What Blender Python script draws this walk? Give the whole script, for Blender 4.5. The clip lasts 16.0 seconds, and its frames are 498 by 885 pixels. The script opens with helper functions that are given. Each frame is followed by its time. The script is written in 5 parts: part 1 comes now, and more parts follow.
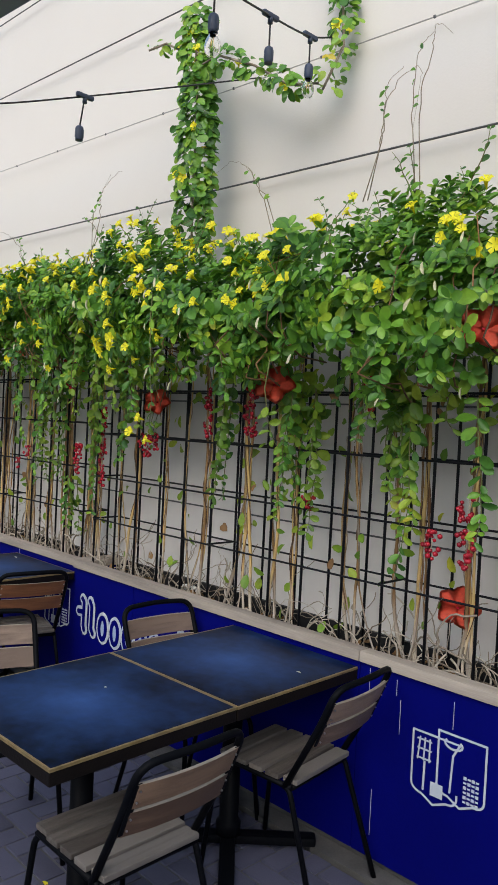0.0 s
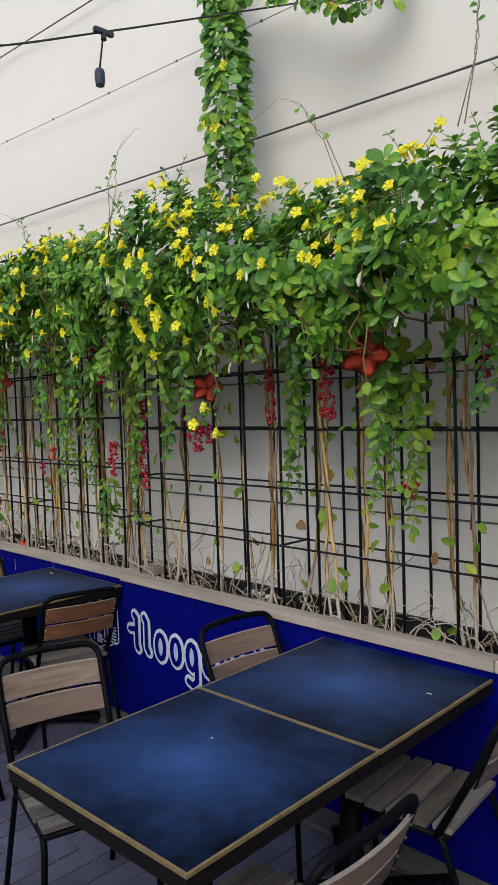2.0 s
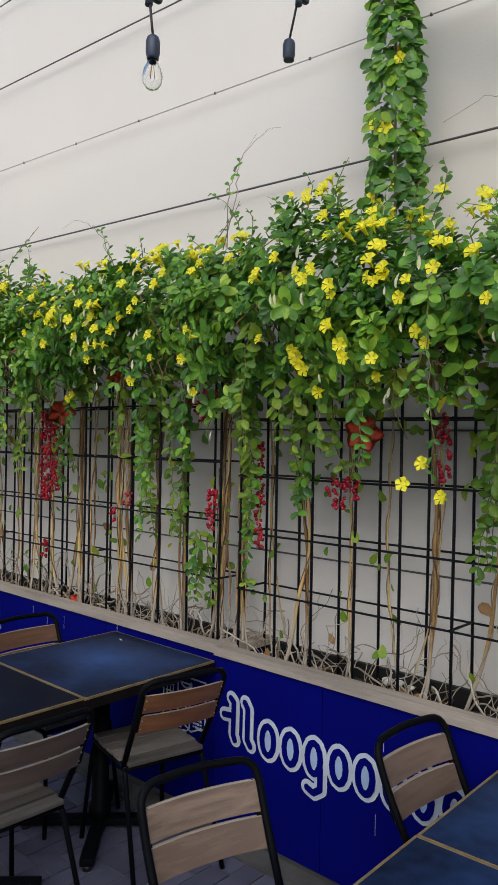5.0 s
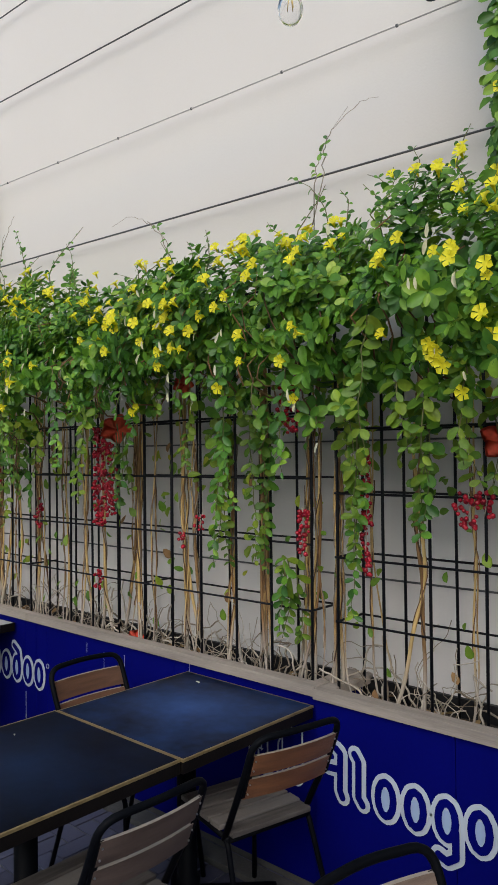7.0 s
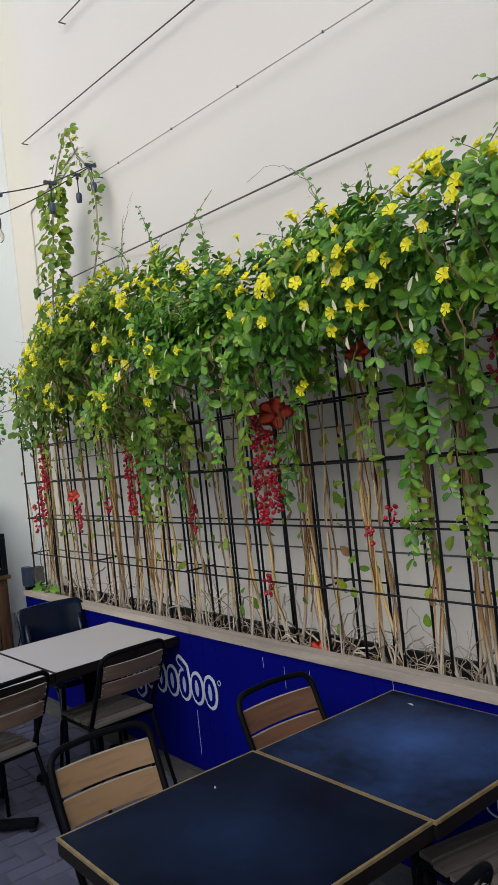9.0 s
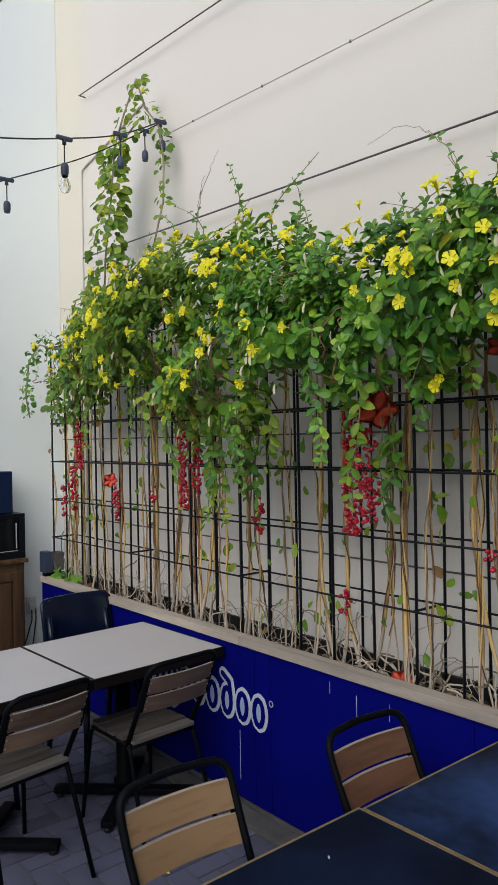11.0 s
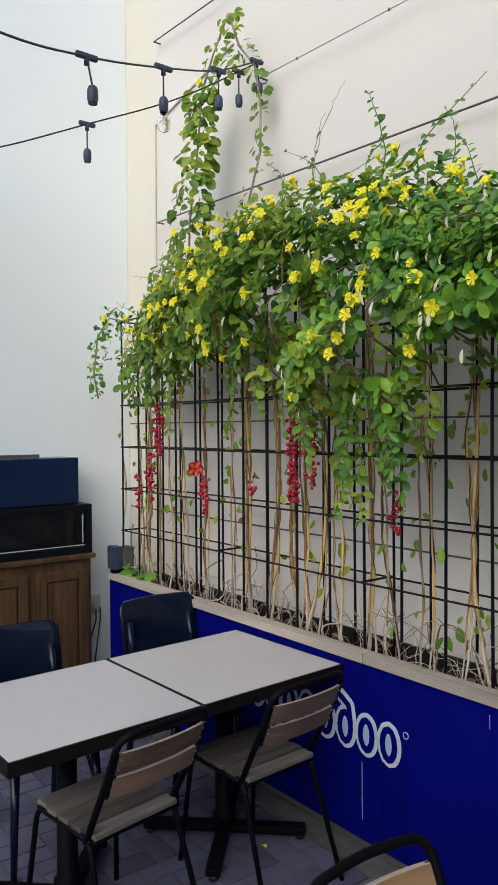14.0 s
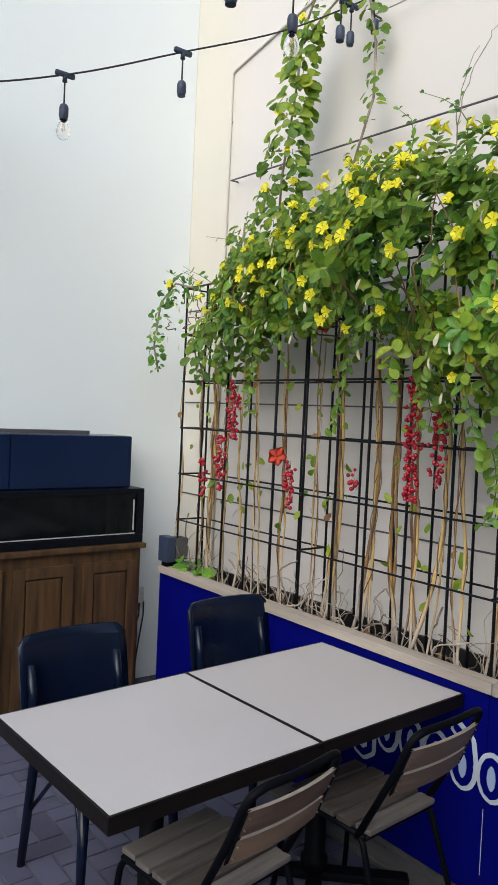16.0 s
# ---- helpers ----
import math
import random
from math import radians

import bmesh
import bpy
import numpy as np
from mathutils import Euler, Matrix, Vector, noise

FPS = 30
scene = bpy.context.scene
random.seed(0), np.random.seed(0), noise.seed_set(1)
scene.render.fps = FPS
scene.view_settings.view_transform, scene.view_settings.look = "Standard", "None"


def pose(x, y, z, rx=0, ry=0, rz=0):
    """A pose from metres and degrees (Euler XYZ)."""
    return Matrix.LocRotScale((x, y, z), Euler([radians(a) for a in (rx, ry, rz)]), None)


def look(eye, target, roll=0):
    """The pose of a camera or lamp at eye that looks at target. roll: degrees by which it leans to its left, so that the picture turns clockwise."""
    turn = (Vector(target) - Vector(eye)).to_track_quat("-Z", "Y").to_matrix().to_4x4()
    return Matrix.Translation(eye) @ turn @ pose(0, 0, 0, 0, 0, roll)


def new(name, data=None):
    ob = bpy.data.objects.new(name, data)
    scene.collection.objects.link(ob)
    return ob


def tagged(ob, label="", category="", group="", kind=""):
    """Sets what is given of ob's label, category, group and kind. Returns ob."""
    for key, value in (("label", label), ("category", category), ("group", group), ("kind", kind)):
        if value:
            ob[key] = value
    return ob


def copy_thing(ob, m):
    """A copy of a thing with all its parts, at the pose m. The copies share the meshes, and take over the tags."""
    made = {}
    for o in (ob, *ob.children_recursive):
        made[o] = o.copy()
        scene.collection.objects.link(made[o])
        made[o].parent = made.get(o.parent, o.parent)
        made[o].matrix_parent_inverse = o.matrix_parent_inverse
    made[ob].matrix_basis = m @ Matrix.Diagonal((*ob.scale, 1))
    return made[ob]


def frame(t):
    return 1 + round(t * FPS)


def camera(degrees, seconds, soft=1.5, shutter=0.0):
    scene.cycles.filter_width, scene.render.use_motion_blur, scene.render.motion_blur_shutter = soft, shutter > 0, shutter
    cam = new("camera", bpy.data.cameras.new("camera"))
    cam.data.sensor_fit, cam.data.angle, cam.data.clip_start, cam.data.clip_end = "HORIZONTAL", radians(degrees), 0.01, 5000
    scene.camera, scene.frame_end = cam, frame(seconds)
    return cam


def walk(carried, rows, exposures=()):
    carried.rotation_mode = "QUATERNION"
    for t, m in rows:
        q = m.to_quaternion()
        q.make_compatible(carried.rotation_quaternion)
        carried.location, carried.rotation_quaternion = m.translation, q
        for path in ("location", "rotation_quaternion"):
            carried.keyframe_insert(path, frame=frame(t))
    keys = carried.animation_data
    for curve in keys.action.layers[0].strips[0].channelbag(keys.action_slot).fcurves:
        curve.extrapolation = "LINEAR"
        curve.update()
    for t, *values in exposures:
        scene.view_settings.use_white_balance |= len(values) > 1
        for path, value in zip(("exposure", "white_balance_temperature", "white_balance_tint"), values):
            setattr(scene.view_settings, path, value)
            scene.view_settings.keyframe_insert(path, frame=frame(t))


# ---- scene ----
cam = camera(37.0, 16.0, soft=0.85)
PATH = [
    (0, (0.145, 0.249, 1.682), (-1.433, 1.780, 1.624), 2.8),
    (0.5, (0.004, 0.331, 1.681), (-1.626, 1.808, 1.649), -0.7),
    (1, (-0.130, 0.403, 1.690), (-1.801, 1.835, 1.657), -1.1),
    (1.5, (-0.292, 0.388, 1.668), (-1.986, 1.788, 1.558), -0.1),
    (2, (-0.436, 0.334, 1.690), (-1.993, 1.883, 1.575), -1.9),
    (2.5, (-0.565, 0.304, 1.680), (-2.100, 1.878, 1.596), 1.0),
    (3, (-0.729, 0.356, 1.686), (-2.307, 1.889, 1.722), -0.4),
    (3.5, (-0.898, 0.409, 1.713), (-2.537, 1.876, 1.775), 0.5),
    (4, (-1.078, 0.362, 1.718), (-2.629, 1.922, 1.756), 2.3),
    (4.5, (-1.261, 0.261, 1.736), (-2.714, 1.913, 1.748), 1.2),
    (5, (-1.362, 0.241, 1.737), (-2.849, 1.861, 1.730), 1.0),
    (5.2, (-1.412, 0.257, 1.733), (-2.937, 1.844, 1.729), -0.5),
    (7.3, (-1.970, 0.271, 1.728), (-3.442, 1.905, 1.775), -1.0),
    (7.5, (-2.006, 0.266, 1.726), (-3.468, 1.910, 1.764), -2.5),
    (8, (-2.114, 0.295, 1.728), (-3.623, 1.895, 1.696), -3.8),
    (8.5, (-2.266, 0.410, 1.724), (-3.913, 1.869, 1.725), -7.5),
    (8.7, (-2.353, 0.441, 1.731), (-4.050, 1.841, 1.736), -7.0),
    (10.8, (-2.999, 0.348, 1.770), (-4.664, 1.784, 1.784), -1.2),
    (11, (-3.044, 0.375, 1.767), (-4.738, 1.779, 1.758), -1.0),
    (11.5, (-3.117, 0.411, 1.757), (-4.912, 1.684, 1.735), 0.5),
    (12, (-3.160, 0.420, 1.750), (-4.952, 1.697, 1.727), 0.1),
    (12.5, (-3.268, 0.360, 1.759), (-4.968, 1.757, 1.766), 1.4),
    (13, (-3.446, 0.255, 1.767), (-5.114, 1.689, 1.696), 0.7),
    (13.5, (-3.578, 0.251, 1.737), (-5.276, 1.649, 1.673), 2.3),
    (14, (-3.719, 0.382, 1.744), (-5.458, 1.728, 1.705), -0.4),
    (14.5, (-3.839, 0.444, 1.715), (-5.627, 1.722, 1.586), -0.7),
    (15, (-3.989, 0.389, 1.727), (-5.748, 1.709, 1.705), 0.5),
    (15.5, (-4.179, 0.288, 1.753), (-5.904, 1.651, 1.668), 2.0),
    (16, (-4.359, 0.317, 1.719), (-6.092, 1.671, 1.641), 2.6),
]
walk(cam, [(t, look(eye, target, roll)) for t, eye, target, roll in PATH],
     exposures=[(0, 0.30), (1.5, 0.24), (2.5, 0.34), (4.5, 0.14), (8.0, 0.06), (11.5, 0.07), (12.0, 0.24), (12.4, 0.33), (13.0, 0.22), (14.0, 0.24), (15.5, 0.27), (16.0, 0.36)])

# ---- world, sun, exposure ----
world = bpy.data.worlds.new("sky")
scene.world = world
world.use_nodes = True
wn = world.node_tree
sky = wn.nodes.new("ShaderNodeTexSky")
sky.sky_type = "NISHITA"
sky.sun_disc = False
sky.sun_elevation = radians(39)
sky.sun_rotation = radians(152)
sky.air_density = 1.6
sky.dust_density = 2.0
wn.links.new(sky.outputs["Color"], wn.nodes["Background"].inputs["Color"])
wn.nodes["Background"].inputs["Strength"].default_value = 0.15
sun = new("sun", bpy.data.lights.new("sun", "SUN"))
sun.data.energy = 1.45
sun.data.angle = radians(62)
sun.data.color = (0.94, 0.97, 0.985)
sun.matrix_world = look((2.8, -5.2, 4.8), (0, 0, 0))


# ---- materials ----
def mat(name, base, second=None, rough=0.6, metal=0.0, scale=8.0, fine=120.0, bump=0.15, spread=0.5, stretch=(1, 1, 1),
        per_object=0.0, per_island=0.0, coat=0.0, spec=0.5):
    """Two scales of noise between two colours, fine relief, and a shift per object or island."""
    m = bpy.data.materials.new(name)
    m.use_nodes = True
    n, l = m.node_tree.nodes, m.node_tree.links
    p = n["Principled BSDF"]
    tc, mp = n.new("ShaderNodeTexCoord"), n.new("ShaderNodeMapping")
    mp.inputs["Scale"].default_value = stretch
    l.new(tc.outputs["Object"], mp.inputs["Vector"])
    big, small = n.new("ShaderNodeTexNoise"), n.new("ShaderNodeTexNoise")
    big.inputs["Scale"].default_value, small.inputs["Scale"].default_value = scale, fine
    big.inputs["Detail"].default_value, small.inputs["Detail"].default_value = 5, 3
    for t in (big, small):
        l.new(mp.outputs["Vector"], t.inputs["Vector"])
    second = second or tuple(c * 0.72 for c in base)
    ramp = n.new("ShaderNodeValToRGB")
    ramp.color_ramp.elements[0].position, ramp.color_ramp.elements[1].position = 0.5 - spread / 2, 0.5 + spread / 2
    ramp.color_ramp.elements[0].color, ramp.color_ramp.elements[1].color = (*second, 1), (*base, 1)
    add = n.new("ShaderNodeMath")
    add.operation = "MULTIPLY_ADD"
    l.new(small.outputs["Fac"], add.inputs[0])
    add.inputs[1].default_value = 0.35
    l.new(big.outputs["Fac"], add.inputs[2])
    shift = n.new("ShaderNodeMath")
    shift.operation = "SUBTRACT"
    l.new(add.outputs[0], shift.inputs[0])
    shift.inputs[1].default_value = 0.17
    last = shift
    for amount, kind, out in ((per_object, "ShaderNodeObjectInfo", "Random"), (per_island, "ShaderNodeNewGeometry", "Random Per Island")):
        if amount:
            src, ma = n.new(kind), n.new("ShaderNodeMath")
            ma.operation = "MULTIPLY_ADD"
            l.new(src.outputs[out], ma.inputs[0])
            ma.inputs[1].default_value = amount
            half = n.new("ShaderNodeMath")
            half.operation = "SUBTRACT"
            l.new(last.outputs[0], ma.inputs[2])
            l.new(ma.outputs[0], half.inputs[0])
            half.inputs[1].default_value = amount / 2
            last = half
    l.new(last.outputs[0], ramp.inputs["Fac"])
    l.new(ramp.outputs["Color"], p.inputs["Base Color"])
    p.inputs["Metallic"].default_value = metal
    p.inputs["Coat Weight"].default_value = coat
    p.inputs["Specular IOR Level"].default_value = spec
    rr = n.new("ShaderNodeMapRange")
    l.new(big.outputs["Fac"], rr.inputs["Value"])
    rr.inputs["To Min"].default_value, rr.inputs["To Max"].default_value = max(0.02, rough - 0.1), min(1, rough + 0.1)
    l.new(rr.outputs["Result"], p.inputs["Roughness"])
    if bump:
        b = n.new("ShaderNodeBump")
        b.inputs["Strength"].default_value, b.inputs["Distance"].default_value = bump, 0.004
        l.new(small.outputs["Fac"], b.inputs["Height"])
        l.new(b.outputs["Normal"], p.inputs["Normal"])
    return m


def leaf_mat(name, stops, rough=0.42, through_light=0.22):
    """A leaf: its colour by the random number of its island, with light let through."""
    m = bpy.data.materials.new(name)
    m.use_nodes = True
    n, l = m.node_tree.nodes, m.node_tree.links
    p, out = n["Principled BSDF"], n["Material Output"]
    geo, ramp = n.new("ShaderNodeNewGeometry"), n.new("ShaderNodeValToRGB")
    while len(ramp.color_ramp.elements) < len(stops):
        ramp.color_ramp.elements.new(0.5)
    for e, (at, c) in zip(ramp.color_ramp.elements, stops):
        e.position, e.color = at, (*c, 1)
    tc, ns = n.new("ShaderNodeTexCoord"), n.new("ShaderNodeTexNoise")
    patch, pull, mixed = n.new("ShaderNodeTexNoise"), n.new("ShaderNodeMapRange"), n.new("ShaderNodeMix")
    patch.inputs["Scale"].default_value, patch.inputs["Detail"].default_value = 3.2, 2
    l.new(tc.outputs["Object"], patch.inputs["Vector"])
    pull.inputs["From Min"].default_value, pull.inputs["From Max"].default_value = 0.3, 0.7
    l.new(patch.outputs["Fac"], pull.inputs["Value"])
    mixed.inputs["Factor"].default_value = 0.4
    l.new(geo.outputs["Random Per Island"], mixed.inputs["A"])
    l.new(pull.outputs["Result"], mixed.inputs["B"])
    l.new(mixed.outputs["Result"], ramp.inputs["Fac"])
    ns.inputs["Scale"].default_value = 60
    l.new(tc.outputs["Object"], ns.inputs["Vector"])
    hsv = n.new("ShaderNodeHueSaturation")
    mr = n.new("ShaderNodeMapRange")
    l.new(ns.outputs["Fac"], mr.inputs["Value"])
    mr.inputs["To Min"].default_value, mr.inputs["To Max"].default_value = 0.7, 1.3
    l.new(mr.outputs["Result"], hsv.inputs["Value"])
    l.new(ramp.outputs["Color"], hsv.inputs["Color"])
    l.new(hsv.outputs["Color"], p.inputs["Base Color"])
    p.inputs["Roughness"].default_value = rough
    p.inputs["Specular IOR Level"].default_value = 0.45
    tr, mix = n.new("ShaderNodeBsdfTranslucent"), n.new("ShaderNodeMixShader")
    l.new(hsv.outputs["Color"], tr.inputs["Color"])
    mix.inputs["Fac"].default_value = through_light
    l.new(p.outputs["BSDF"], mix.inputs[1])
    l.new(tr.outputs["BSDF"], mix.inputs[2])
    l.new(mix.outputs["Shader"], out.inputs["Surface"])
    return m


def glass_mat(name, tint=(1, 1, 1), rough=0.02):
    m = bpy.data.materials.new(name)
    m.use_nodes = True
    p = m.node_tree.nodes["Principled BSDF"]
    p.inputs["Base Color"].default_value = (*tint, 1)
    p.inputs["Transmission Weight"].default_value = 1
    p.inputs["Roughness"].default_value = rough
    p.inputs["IOR"].default_value = 1.13
    return m


M_WALL = mat("white_render", (0.6937, 0.6596, 0.645), (0.6515, 0.618, 0.6032), 0.9, scale=0.7, fine=90, bump=0.2, spread=0.6)
# base colour blends to cream towards the west corner
wt = M_WALL.node_tree
w_ramp = [x for x in wt.nodes if x.type == "VALTORGB"][0]
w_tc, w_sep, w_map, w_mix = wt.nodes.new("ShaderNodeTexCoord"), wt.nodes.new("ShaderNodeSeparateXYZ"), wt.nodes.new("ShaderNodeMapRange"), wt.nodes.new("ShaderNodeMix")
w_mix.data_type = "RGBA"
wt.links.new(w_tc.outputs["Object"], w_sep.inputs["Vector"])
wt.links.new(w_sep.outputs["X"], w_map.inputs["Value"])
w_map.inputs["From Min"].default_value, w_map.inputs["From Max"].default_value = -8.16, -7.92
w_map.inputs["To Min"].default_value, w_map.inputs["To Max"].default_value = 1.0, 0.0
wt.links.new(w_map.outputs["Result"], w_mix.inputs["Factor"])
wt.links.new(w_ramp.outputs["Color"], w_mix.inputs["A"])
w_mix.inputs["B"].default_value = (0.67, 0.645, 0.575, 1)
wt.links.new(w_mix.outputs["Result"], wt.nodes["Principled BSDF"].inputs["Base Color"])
M_ENDWALL = mat("bright_white_paint", (0.8237, 0.872, 0.88), (0.7779, 0.8258, 0.88), 0.85, scale=0.6, fine=80, bump=0.15, spread=0.6)
M_CEIL = mat("grey_soffit_paint", (0.288, 0.304, 0.344), (0.24, 0.256, 0.296), 0.8, scale=1.5)
M_PAVER = mat("grey_violet_paver", (0.080, 0.082, 0.134), (0.042, 0.042, 0.073), 0.8, scale=5, fine=160, bump=0.5, per_object=0.5, per_island=0.5)
M_JOINT = mat("paver_joint_sand", (0.12, 0.117, 0.13), (0.06, 0.06, 0.07), 0.95, scale=9, fine=200, bump=0.5)
M_KERB = mat("grey_concrete", (0.10, 0.095, 0.092), (0.045, 0.045, 0.046), 0.9, scale=7, bump=0.5)
M_BLUE = mat("royal_blue_vinyl", (0.001129, 0.002351, 0.1411), (0.0009405, 0.001881, 0.1082), 0.55, scale=3, fine=60, bump=0.05, spec=0.06)
M_CAP = mat("weathered_timber", (0.432, 0.372, 0.318), (0.24, 0.204, 0.18), 0.8, scale=5, fine=60, bump=0.4, stretch=(0.35, 4, 4), per_object=0.3)
M_PALE = mat("pale_vinyl_print", (0.52, 0.572, 0.65), (0.455, 0.507, 0.585), 0.5, scale=6, bump=0.03)
M_COUNTER = mat("light_blue_vinyl_print", (0.36, 0.46, 0.66), (0.31, 0.41, 0.60), 0.5, scale=6, bump=0.03)
M_SOIL = mat("dry_soil", (0.05, 0.0375, 0.0275), (0.0175, 0.014, 0.011), 0.95, scale=22, fine=150, bump=0.9)
M_LINER = mat("black_liner", (0.006, 0.006, 0.0075), None, 0.6)
M_BAR = mat("black_painted_steel", (0.006, 0.007, 0.011), (0.013, 0.013, 0.017), 0.5, scale=20, bump=0.1, spec=0.15)
M_FRAME = mat("black_chair_steel", (0.0024, 0.003, 0.0048), (0.0042, 0.0045, 0.006), 0.5, scale=14, bump=0.05, spec=0.06)
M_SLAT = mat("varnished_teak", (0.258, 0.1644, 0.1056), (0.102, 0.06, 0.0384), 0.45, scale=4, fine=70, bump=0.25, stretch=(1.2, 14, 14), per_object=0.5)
M_SEAT = mat("worn_teak", (0.17, 0.150, 0.136), (0.062, 0.051, 0.045), 0.6, scale=4, fine=70, bump=0.3, stretch=(1.2, 14, 14), per_object=0.8)
M_EDGEWOOD = mat("pale_slat_edge", (0.40, 0.34, 0.29), (0.26, 0.21, 0.17), 0.7, scale=8, fine=90, bump=0.2, stretch=(1.2, 14, 14))
# Back slat tones of several hues and depths, picked per chair.
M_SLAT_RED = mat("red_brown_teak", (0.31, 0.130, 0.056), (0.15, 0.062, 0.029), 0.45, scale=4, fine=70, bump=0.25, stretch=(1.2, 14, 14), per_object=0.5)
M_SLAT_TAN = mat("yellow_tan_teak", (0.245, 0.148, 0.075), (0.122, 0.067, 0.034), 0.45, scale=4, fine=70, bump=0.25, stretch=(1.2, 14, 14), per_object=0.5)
M_SLAT_GREY = mat("grey_brown_teak", (0.29, 0.205, 0.155), (0.135, 0.09, 0.067), 0.6, scale=4, fine=70, bump=0.3, stretch=(1.2, 14, 14), per_object=0.6)
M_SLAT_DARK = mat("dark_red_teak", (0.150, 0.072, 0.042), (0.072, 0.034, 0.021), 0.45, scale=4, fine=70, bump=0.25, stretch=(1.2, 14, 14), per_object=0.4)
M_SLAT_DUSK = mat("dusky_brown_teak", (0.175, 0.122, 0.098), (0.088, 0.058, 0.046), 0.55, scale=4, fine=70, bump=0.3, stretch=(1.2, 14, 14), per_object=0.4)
M_STEEL = mat("bare_steel", (0.6, 0.6, 0.6), None, 0.3, 1.0)
M_BRASS = mat("worn_brass_edge", (0.408, 0.3, 0.144), (0.204, 0.144, 0.072), 0.45, 0.5, scale=20)
M_TEDGE = mat("dark_table_edge", (0.0096, 0.0072, 0.0066), (0.0048, 0.0039, 0.0036), 0.5, scale=10, spec=0.15)
M_TWHITE = mat("off_white_laminate", (0.4818, 0.4554, 0.462), (0.4422, 0.4158, 0.4224), 0.45, scale=3, bump=0.03)
M_BLACKSHELL = mat("blue_black_lacquered_ply", (0.004, 0.009, 0.027), (0.003, 0.006, 0.017), 0.2, scale=6, bump=0.04, spec=0.3)
M_CABWOOD = mat("brown_stained_wood", (0.125, 0.062, 0.022), (0.026, 0.014, 0.007), 0.5, scale=3.2, fine=60, bump=0.25, stretch=(9, 9, 0.8))
M_CASE = mat("black_case_paint", (0.003, 0.005, 0.010), None, 0.35, spec=0.25)
M_NAVY = mat("navy_gloss_panel", (0.006, 0.018, 0.062), (0.004, 0.013, 0.042), 0.22, scale=2, bump=0.0, spec=0.3)
M_DARKGLASS = mat("dark_display_glass", (0.003, 0.006, 0.008), None, 0.08, bump=0.0, spec=0.3)
M_PLASTIC = mat("white_plastic", (0.7, 0.7, 0.68), None, 0.45)
M_CABLE = mat("black_cable", (0.025, 0.025, 0.028), None, 0.6)
M_WIRE = mat("steel_wire", (0.12, 0.12, 0.13), None, 0.5, 0.4)
M_PALEWIRE = mat("pale_grey_cable", (0.504, 0.492, 0.492), None, 0.6)
M_SOCKET = mat("blue_black_rubber", (0.034, 0.050, 0.098), None, 0.5)
M_GLASS = glass_mat("clear_bulb_glass", (0.97, 0.97, 0.97), 0.12)
M_FILAMENT = mat("brass_filament", (0.7, 0.5, 0.2), None, 0.3, 0.8)
M_LEAF = leaf_mat("vine_leaf", [(0.0, (0.020, 0.082, 0.014)), (0.3, (0.056, 0.172, 0.022)), (0.65, (0.145, 0.330, 0.030)), (0.93, (0.34, 0.48, 0.045)), (1.0, (0.58, 0.44, 0.03))])
M_LEAFLOW = leaf_mat("pale_vine_leaf", [(0.0, (0.085, 0.215, 0.020)), (0.45, (0.185, 0.330, 0.030)), (0.8, (0.37, 0.45, 0.04)), (1.0, (0.58, 0.46, 0.04))], 0.45, 0.35)
M_LEAFMID = leaf_mat("yellow_green_leaf", [(0.0, (0.048, 0.128, 0.015)), (0.4, (0.125, 0.245, 0.022)), (0.85, (0.30, 0.39, 0.032)), (1.0, (0.50, 0.41, 0.035))], 0.45, 0.35)
M_DEADLEAF = leaf_mat("dry_leaf", [(0.0, (0.16, 0.08, 0.035)), (0.6, (0.30, 0.17, 0.07)), (1.0, (0.42, 0.30, 0.14))], 0.8, 0.15)
M_PETAL = leaf_mat("yellow_petal", [(0.0, (0.84, 0.74, 0.02)), (1.0, (0.88, 0.82, 0.03))], 0.5, 0.3)
M_SPENT = leaf_mat("faded_petal", [(0.0, (0.62, 0.58, 0.36)), (1.0, (0.74, 0.72, 0.56))], 0.6, 0.3)
M_RED = leaf_mat("coral_red_cloth", [(0.0, (0.86, 0.14, 0.08)), (1.0, (0.90, 0.20, 0.13))], 0.7, 0.25)
M_BERRY = mat("glossy_red_berry", (0.4875, 0.01625, 0.03575), (0.26, 0.0065, 0.0195), 0.25, scale=30, bump=0.0, per_island=0.6)
M_CANE = mat("tan_vine_cane", (0.66, 0.45, 0.18), (0.26, 0.14, 0.055), 0.8, scale=16, fine=140, bump=0.6, stretch=(2, 2, 1.0), per_object=1.0)
ct = M_CANE.node_tree
c_tc, c_sep, c_map, c_mix = ct.nodes.new("ShaderNodeTexCoord"), ct.nodes.new("ShaderNodeSeparateXYZ"), ct.nodes.new("ShaderNodeMapRange"), ct.nodes.new("ShaderNodeMix")
c_mix.data_type = "RGBA"
ct.links.new(c_tc.outputs["Object"], c_sep.inputs["Vector"])
ct.links.new(c_sep.outputs["Z"], c_map.inputs["Value"])
c_map.inputs["From Min"].default_value, c_map.inputs["From Max"].default_value = 0.86, 1.02
c_map.inputs["To Min"].default_value, c_map.inputs["To Max"].default_value = 0.8, 0.0
ct.links.new(c_map.outputs["Result"], c_mix.inputs["Factor"])
ct.links.new([x for x in ct.nodes if x.type == "VALTORGB"][0].outputs["Color"], c_mix.inputs["A"])
c_mix.inputs["B"].default_value = (0.46, 0.42, 0.38, 1)
ct.links.new(c_mix.outputs["Result"], ct.nodes["Principled BSDF"].inputs["Base Color"])
